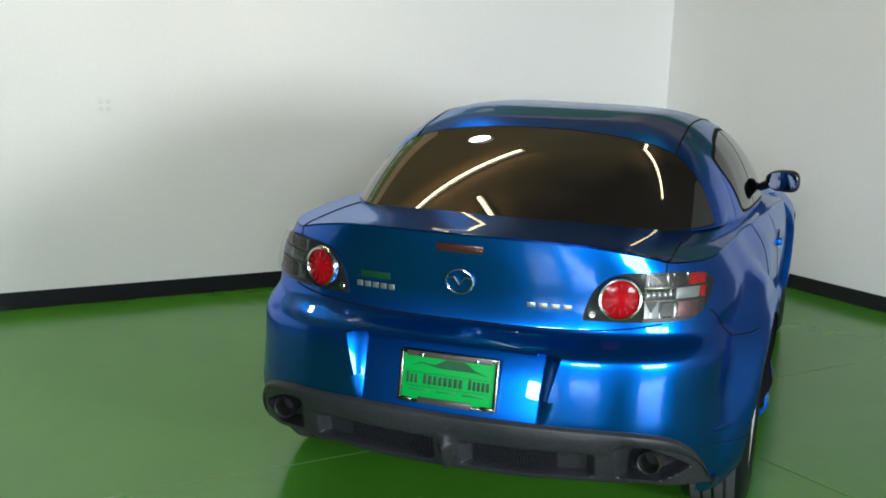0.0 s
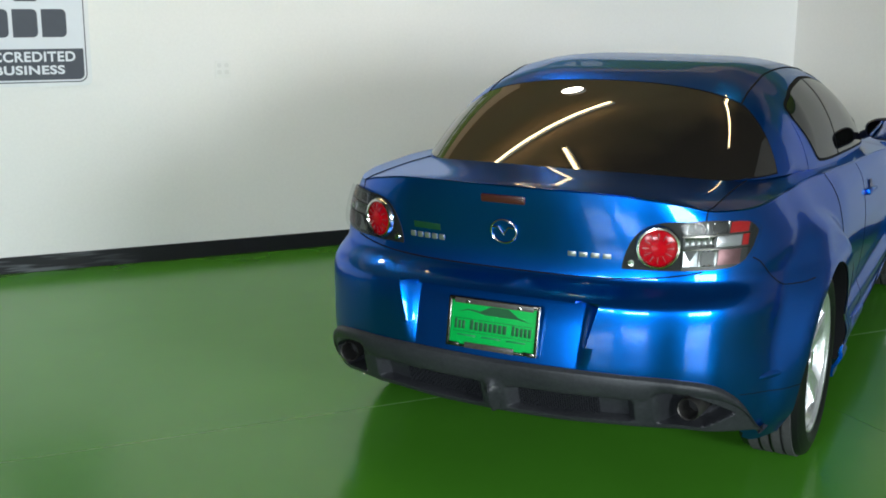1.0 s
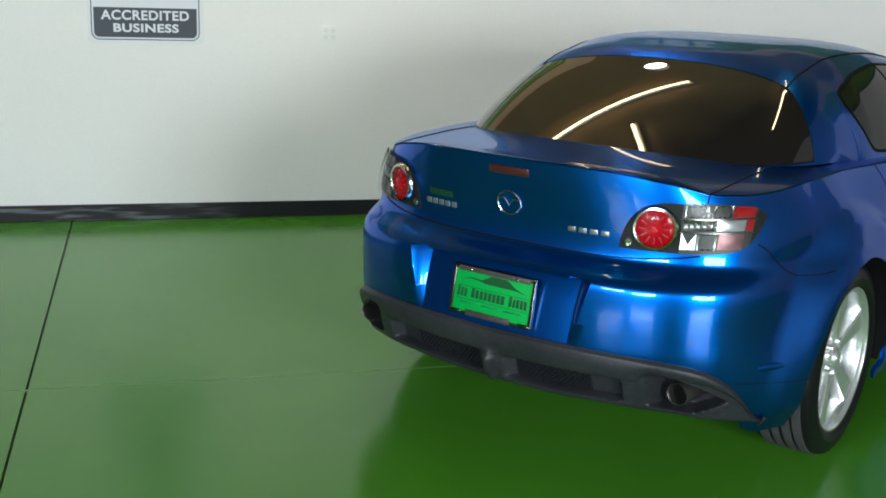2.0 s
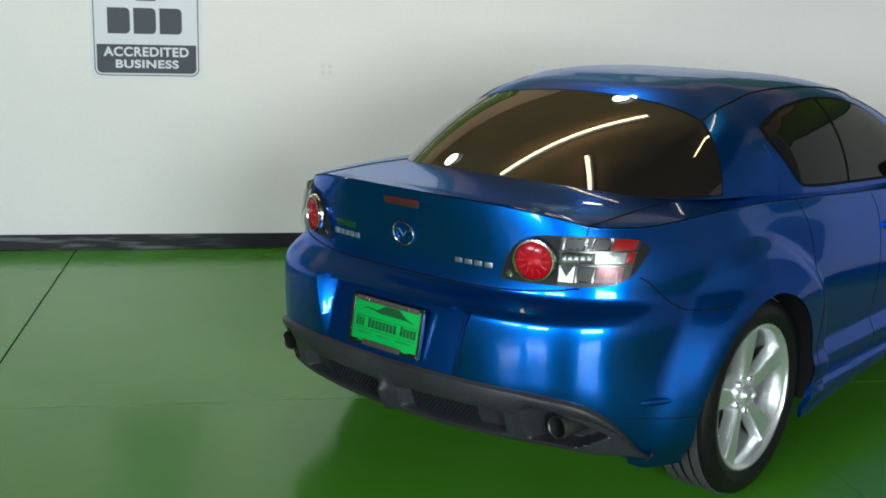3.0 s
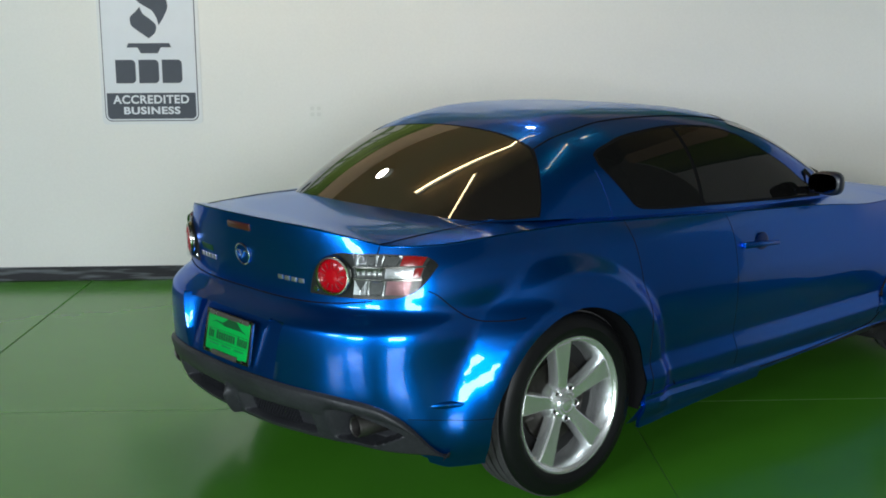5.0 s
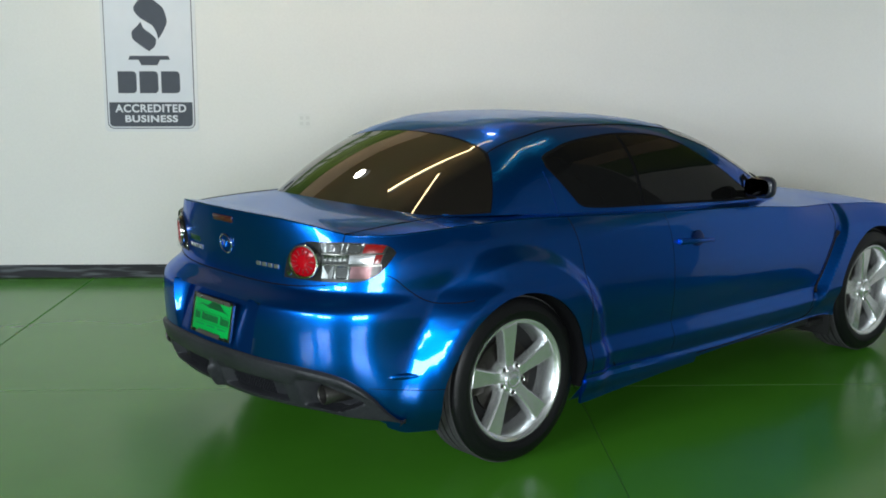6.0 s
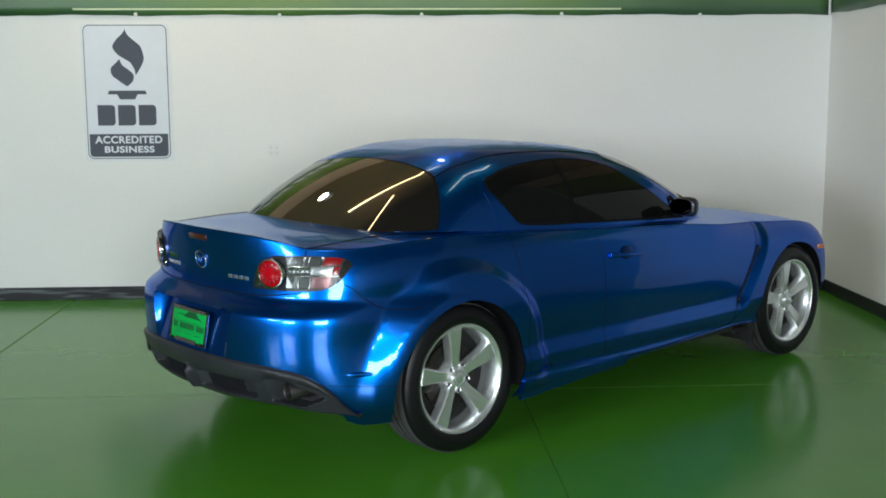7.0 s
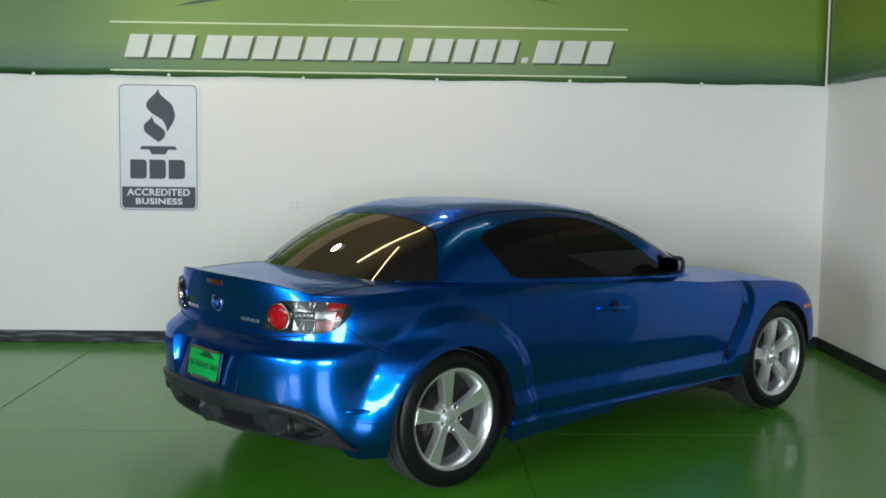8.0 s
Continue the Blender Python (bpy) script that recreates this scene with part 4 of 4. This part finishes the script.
box(bm, (.42, -.80, .21), (2.2, .80, .30), .02)
part("underbody", bm, DARK, car, "dark underside of the car")

# ---- rear end ----


def lamp_region(lo, hi, z0, z1, sg):
    """A stretch of the lamp's face between half widths and heights, kept inside the lamp's outline."""
    zb = spline(.377, .784, .42, .7835, .50, .783, .60, .784, .66, .789, .70, .808, .718, .845, .7245, .884)
    zt = spline(.377, .796, .385, .83, .41, .882, .45, .918, .51, .931, .60, .931, .655, .926, .695, .918, .714, .905, .7245, .890)

    def fn(a, b):
        y = lo + (hi - lo) * a
        z = np.clip(z0 + (z1 - z0) * b, zb(y) if z0 > 0 else -9, zt(y) if z0 > 0 else 9)
        if z0 <= 0:
            z = zb(y) * (1 - b) + zt(y) * b
        return rear_point(sg * y, z)
    return fn


def surface_frame(y, z, lift=0.0):
    """A pose on the rear face whose -y axis points out of the body."""
    p, e = rear_point(np.array(y), np.array(z)), .004
    du = rear_point(np.array(y + e), np.array(z)) - rear_point(np.array(y - e), np.array(z))
    dv = rear_point(np.array(y), np.array(z + e)) - rear_point(np.array(y), np.array(z - e))
    u, v = Vector(-du).normalized(), Vector(dv).normalized()
    n = u.cross(v).normalized()
    v = n.cross(u)
    m = Matrix((u, -n, v)).transposed().to_4x4()
    m.translation = Vector(p) + n * lift
    return m


def turned(name, rings, mat, parent, m, label="", steps=48, squash=(1, 1)):
    vs, fs = lathe(rings, steps)
    vs = [m @ Vector((v[0] * squash[0], v[1], v[2] * squash[1])) for v in vs]
    return mesh_object(name, vs, fs, mat, parent, label)


for sg in (-1, 1):
    lamp = patch("tail_lamp", lamp_region(.377, .7245, 0, 0, sg), 60, 24, LAMP_DARK, car, "clear wraparound tail lamp with a round red lens", lift=.004, thick=.006)
    m = surface_frame(sg * .477, .855, .006)
    turned("lens_ring", [(.0545, .0), (.0545, -.010), (.0580, -.014), (.0640, -.013), (.0680, -.006), (.0690, .0)], CHROME, lamp, m, "chrome ring")
    turned("red_lens", [(.0, -.016), (.015, -.0155), (.030, -.014), (.044, -.011), (.0555, -.006)], RED_LENS, lamp, m, "round red lens")
    turned("lamp_core", [(.0, -.0185), (.012, -.018), (.022, -.0165), (.0225, -.012)], RED_LENS, lamp, m, "raised centre of the lens", 32)
    for k in range(12):
        a = 2 * math.pi * k / 12
        bm = box(bmesh.new(), (.027, -.0165, -.0016), (.047, -.010, .0016), .0006, Matrix.Rotation(a, 4, "Y"))
        rib = part("lens_rib", bm, RED_DEEP, lamp)
        rib.matrix_local = m
    turned("reversing_reflector", [(.0, -.004), (.010, -.003), (.012, .0)], CHROME, lamp, surface_frame(sg * .403, .803, .004), "small round clear reflector", 20)
    patch("reflector_tray", lamp_region(.543, .704, 0, 0, sg), 40, 20, TRAY, lamp, "dull grey reflector tray", lift=.0072, thick=.002)
    # silvered bowls with upright flutes, a white reflector and red markers behind the cover
    for y0, y1, z0, z1, mat, label, kind in ((.549, .603, .892, .925, CLEAR, "silvered reflector bowl", "bowl"), (.614, .654, .892, .925, CLEAR, "silvered reflector bowl", "bowl"),
                                             (.547, .622, .854, .885, CLEAR, "silvered fluted reflector", "flutes"), (.627, .686, .854, .885, MIRROR_CLEAR, "bright white reflector", "flat"),
                                             (.545, .582, .797, .845, CLEAR, "silvered angled reflector", "facet"), (.586, .630, .797, .845, CLEAR, "silvered reflector bowl", "bowl"),
                                             (.634, .688, .800, .845, PINK_CLEAR, "pinkish silvered reflector", "flat"),
                                             (.656, .698, .892, .922, MARKER_RED, "red marker lens", "flat"), (.688, .702, .854, .885, MARKER_RED, "narrow red marker lens", "flat")):
        relief = {"bowl": lambda a, b: -.011 * np.sin(np.pi * a) * np.sin(np.pi * b) + .0015 * np.sin(a * 22),
                  "flutes": lambda a, b: .0035 * np.abs(np.sin(a * np.pi * 5)) - .004 * np.sin(np.pi * b),
                  "facet": lambda a, b: .009 * np.abs(a - .5) - .006 * b,
                  "flat": lambda a, b: .0012 * np.sin(np.pi * a) * np.sin(np.pi * b)}[kind]
        patch("lens_block", lamp_region(y0, y1, z0, z1, sg), 24, 12, mat, lamp, label, lift=.009, thick=.004, relief=relief, degrees=60)
    for zc in (.887, .848):
        patch("trim_bar", lamp_region(.540, .706, zc - .0018, zc + .0018, sg), 24, 3, FRAME, lamp, "thin chrome bar", lift=.010, thick=.005)
    patch("lamp_cover", lamp_region(.380, .722, 0, 0, sg), 40, 20, COVER, lamp, "clear smoked plastic cover", lift=.0215).visible_shadow = False

# third brake light
turned_m = surface_frame(0.0, .972, .001)
bm = box(bmesh.new(), (-.075, -.006, -.013), (.075, .004, .013), .0055)
bl = part("brake_light", bm, BRAKE_RED, car, "dull red high brake light")
bl.matrix_local = turned_m

# emblem and lettering, as plain chrome shapes
m = surface_frame(0.0, .868, .001)
a = np.linspace(0, 2 * np.pi, 49)
tube([m @ Vector((.0435 * math.cos(t), -.003, .038 * math.sin(t))) for t in a], .0036, CHROME, "emblem", car, "oval chrome emblem", 8)
wing = [(-.038, .012), (-.017, .014), (0, -.010), (.017, .014), (.038, .012)]
tube([m @ Vector((p[0], -.004, p[1])) for p in wing], .0034, CHROME, "emblem_wing", car, "chrome wing shape in the emblem", 8)


def chrome_bars(y0, y1, z, h, n):
    for k in range(n):
        w = (y1 - y0) / n
        yc = y0 + w * (k + .5)
        b = part("badge_bar", box(bmesh.new(), (-abs(w) * .36, -.003, -h * .42), (abs(w) * .36, .002, h * .42), .0015), BADGE, car, "chrome badge letter as a plain bar")
        b.matrix_local = surface_frame(yc, z, .0005)


chrome_bars(.350, .211, .823, .021, 5)
chrome_bars(-.205, -.350, .818, .018, 4)
st = part("dealer_sticker", box(bmesh.new(), (-.052, -.0012, -.011), (.052, .001, .011), .0004), STICKER, car, "small dark green sticker")
st.matrix_local = surface_frame(.280, .856, .0005)

# number plate in a chrome frame
pm = Matrix.Translation((-.872, 0, .5765)) @ Matrix.Rotation(radians(10.3), 4, "Y") @ Matrix.Rotation(radians(-90), 4, "Z")
plate = part("number_plate", box(bmesh.new(), (-.148, -.004, -.072), (.148, .004, .072), .002), PLATE, car, "bright green plate with dark bars of lettering")
plate.matrix_local = pm
bm = bmesh.new()
for lo, hi in (((-.157, -.009, .066), (.157, .004, .080)), ((-.157, -.009, -.080), (.157, .004, -.070)), ((-.157, -.009, -.080), (-.145, .004, .080)), ((.145, -.009, -.080), (.157, .004, .080))):
    box(bm, lo, hi, .003)
part("plate_frame", bm, FRAME, plate, "chrome plate frame", 30)
part("frame_caption", box(bmesh.new(), (-.135, -.0105, .060), (.135, -.006, .076), .001), CAPTION, plate, "black caption strip with pale lettering bars")
part("frame_caption", box(bmesh.new(), (-.090, -.0105, -.080), (.080, -.006, -.062), .001), CAPTION, plate, "black caption strip with pale lettering bars")
for sx in (-1, 1):
    part("plate_screw", box(bmesh.new(), (sx * .088 - .006, -.013, .060), (sx * .088 + .006, -.009, .072), .002), CHROME, plate, "bright screw")


def flat_bar(x0, x1, z0, z1, mat, parent, name="lettering_bar", y=-.0052, label=""):
    return part(name, box(bmesh.new(), (x0, y, z0), (x1, -.0035, z1), .0003), mat, parent, label)


for x0, x1, n in ((-.134, -.094, 3), (-.080, .050, 8), (.064, .134, 5)):
    w = (x1 - x0) / n
    for k in range(n):
        flat_bar(x0 + w * k + .002, x0 + w * (k + 1) - .002, -.022, .005 if k else .009, INK, plate, label="dark letter as a plain bar")
flat_bar(-.135, .135, .011, .0125, INK, plate, "plate_line")
flat_bar(-.135, .135, -.0305, -.029, INK, plate, "plate_line")
for k in range(3):
    flat_bar(-.12 + .085 * k, -.055 + .085 * k, -.044, -.038, INK_PALE, plate, label="small pale lettering bar")
bm = bmesh.new()
swoop = [(-.125, .030), (-.09, .043), (-.045, .040), (-.01, .058), (.05, .058), (.085, .036), (.13, .022), (.085, .030), (.04, .030), (-.03, .030), (-.06, .036), (-.09, .039)]
bm.faces.new([bm.verts.new((px, -.0047, pz)) for px, pz in swoop])
part("plate_motif", bm, INK, plate, "black swoop shape on the plate")
for sx in (-1, 1):
    part("frame_corner", box(bmesh.new(), (sx * .13 - .02, -.0100, -.078), (sx * .13 + .02, -.006, -.066), .003), FRAME, plate, "chrome frame corner")

# lower rear valance with the two exhaust cut-outs


def valance(a, b):
    y = (2 * a - 1) * .765
    ay = np.abs(y)
    z = VAL_TOP(ay) * (1 - b) + VAL_LOW(ay) * b
    p = body_point(rear_s(ay, z), z)
    edge = ease(b / .05) * ease((1 - b) / .04)
    # rolled upper lip, the grille's hollow under it, the keel in the middle and the hollow round each pipe
    box_in = ease((ay - .475) / .06)
    roll = .011 * np.sin(np.pi * np.clip(b / (.46 - .20 * box_in), 0, 1)) ** .8
    hollow = ease((ay - .035) / .04) * ease((.455 - ay) / .035) * ease((b - .44) / .10) * ease((.90 - b) / .05)
    keel = np.clip(1 - ay / np.maximum(.055 * (1.12 - b), .006), 0, 1) * ease((b - .30) / .30)
    outer = .715 - .10 * np.clip((b - .35) / .6, 0, 1) ** 2
    pipe = ease((ay - .505) / .065) * ease((outer - ay) / .02) * ease((b - .27 - 1.5 * np.clip(ay - .60, 0, 1)) / .05) * ease((.90 - b) / .035)
    deep = -.004 - roll + .046 * hollow + .085 * pipe - .044 * keel
    k = p.copy()
    k[..., 0] = p[..., 0] + deep * edge * np.clip(1.2 - ay * .35, 0, 1) - .004
    k[..., 1] = np.where(y < 0, -1, 1) * (p[..., 1] - .35 * deep * edge * (ay / .76) ** 3 + .011 * (ay / .76) ** 6)
    return k


patch("rear_valance", valance, 260, 54, DARK, car, "dark grey plastic rear valance", lift=.0, degrees=40, thick=.02)
bm = bmesh.new()
for row in range(5):
    for k in range(34):
        for sg in (-1, 1):
            yc, zc = sg * (.075 + k * .0078), .318 + row * .016 + (k % 2) * .008
            pp = rear_point(np.array(yc), np.array(zc))
            box(bm, (pp[0] + .0305, yc - .0022, zc - .006), (pp[0] + .040, yc + .0022, zc + .006))
tagged(part("valance_mesh", bm, MESH_GREY, car, "woven grey grille mesh in the valance"), kind="stuff")
for sg in (-1, 1):
    vs, fs = lathe([(.028, .10), (.0335, .09), (.036, -.055), (.034, -.062), (.031, -.058), (.030, .09)], 40)
    ex = mesh_object("exhaust_pipe", vs, fs, PIPE, car, "dark sooty exhaust tailpipe")
    ex.location = (-.700, sg * .608, .368)
    ex.rotation_euler = (0, 0, radians(-90 + sg * 6))
    # flat black cap that stands for the shade inside the pipe
    cap = mesh_object("bore_shade", *lathe([(.0, .02), (.030, .02)], 24), BLACK, car, "black bore of the tailpipe")
    cap.location, cap.rotation_euler = ex.location, ex.rotation_euler

# ---- sides ----
for sg in (-1, 1):
    # handle over a navy dome, whose colour paints the cup's shade
    yy = float(side_y(1.13, .78))
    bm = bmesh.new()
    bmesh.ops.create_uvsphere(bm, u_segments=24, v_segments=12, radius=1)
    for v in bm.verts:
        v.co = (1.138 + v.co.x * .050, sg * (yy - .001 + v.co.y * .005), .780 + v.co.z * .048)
    part("handle_cup", bm, SHADED_BLUE, car, "navy dome with the shade of the handle's hollow in its colour")
    bm = bmesh.new()
    box(bm, (1.000, -.012, -.0135), (1.250, .010, .0135), .006)
    for v in bm.verts:
        k = (v.co.x - 1.125) / .125
        v.co.z = v.co.z * (1 - .45 * max(k, 0)) + .781 - .008 * k
        v.co.y = sg * (yy + .022 - .016 * k * k + v.co.y)
    part("door_handle", bm, BLUE, car, "body-coloured bar door handle")
    # mirror on its foot
    bm = bmesh.new()
    bmesh.ops.create_uvsphere(bm, u_segments=28, v_segments=16, radius=1)
    for v in bm.verts:
        x, y, z = v.co
        q = lambda c: math.copysign(abs(c) ** .72, c)
        v.co = (1.64 + (.055 if x > 0 else .026) * q(x), sg * (.832 + .080 * q(y)), .985 + (.052 - .010 * y * sg) * q(z))
    mir = part("door_mirror", bm, MIRROR_SHELL, car, "dark door mirror")
    bm = bmesh.new()
    q = lambda c: math.copysign(abs(c) ** .7, c)
    ring = [bm.verts.new((1.6105, sg * (.832 + .067 * q(math.cos(t))), .986 + .041 * q(math.sin(t)))) for t in np.linspace(0, 2 * np.pi, 32, endpoint=False)]
    bmesh.ops.extrude_face_region(bm, geom=[bm.faces.new(ring)])
    bm.verts.ensure_lookup_table()
    for v in bm.verts[32:]:
        v.co.x += .006
    bmesh.ops.recalc_face_normals(bm, faces=bm.faces)
    part("mirror_glass", bm, MIRROR, mir, "mirror glass with the dark it reflects put into its colour")
    tube([(1.70, sg * .735, .945), (1.68, sg * .765, .962), (1.65, sg * .80, .974)], .021, MIRROR_SHELL, "mirror_stalk", mir, "dark mirror foot", 10)
    bm = bmesh.new()
    bm.faces.new([bm.verts.new((x, sg * (float(cabin_side(x, z)) + .008), z)) for x, z in ((1.66, .925), (1.86, .912), (1.74, 1.03), (1.69, 1.02))])
    part("mirror_base", bm, SEAL, car, "black triangle at the mirror foot")
    # side marker on the front wing
    yy = float(side_y(2.985, .642))
    mk = part("side_marker", box(bmesh.new(), (2.95, sg * yy - .012, .628), (3.02, sg * yy + .006 * sg + .002, .656), .004), ORANGE, car, "orange side marker lamp")
    # oval dome added low on the side of the rear bumper, to catch a glint
    def dome(a, b, sg=sg):
        t, r = 2 * np.pi * a, np.maximum(b, .02)
        x, z = -.524 + .050 * r * np.cos(t), .4365 + .011 * r * np.sin(t)
        return np.stack([x, sg * (side_y(x, z) + .006 * (1 - b ** 2)), z], -1)
    patch("glint_dome", dome, 33, 8, BLUE, car, "body-blue oval dome added to catch a glint on the bumper", lift=.0015)
    # outlet behind the front wheel
    zs = np.linspace(.40, .70, 12)
    tube([(vent_x(z) - .022, sg * (float(side_y(vent_x(z) - .022, z)) + .010), z) for z in zs], .012, BLACK, "air_outlet", car, "black slanting air outlet", 8)
    # deep rear stretch of the skirt, running out towards the front
    def skirt(a, b, sg=sg):
        x = .366 + .78 * a
        top, foot = .300 - .03 * a, .170 + .040 * a
        z = top + (foot - top) * b
        y = side_y(x, np.maximum(z, .20)) + .003 + .013 * ease(b / .6) * (1 - a) ** 1.5
        return np.stack([x, sg * y, z], -1)
    patch("skirt_blade", skirt, 30, 8, BLUE, car, "blue blade of the side skirt", lift=.002, thick=.014)
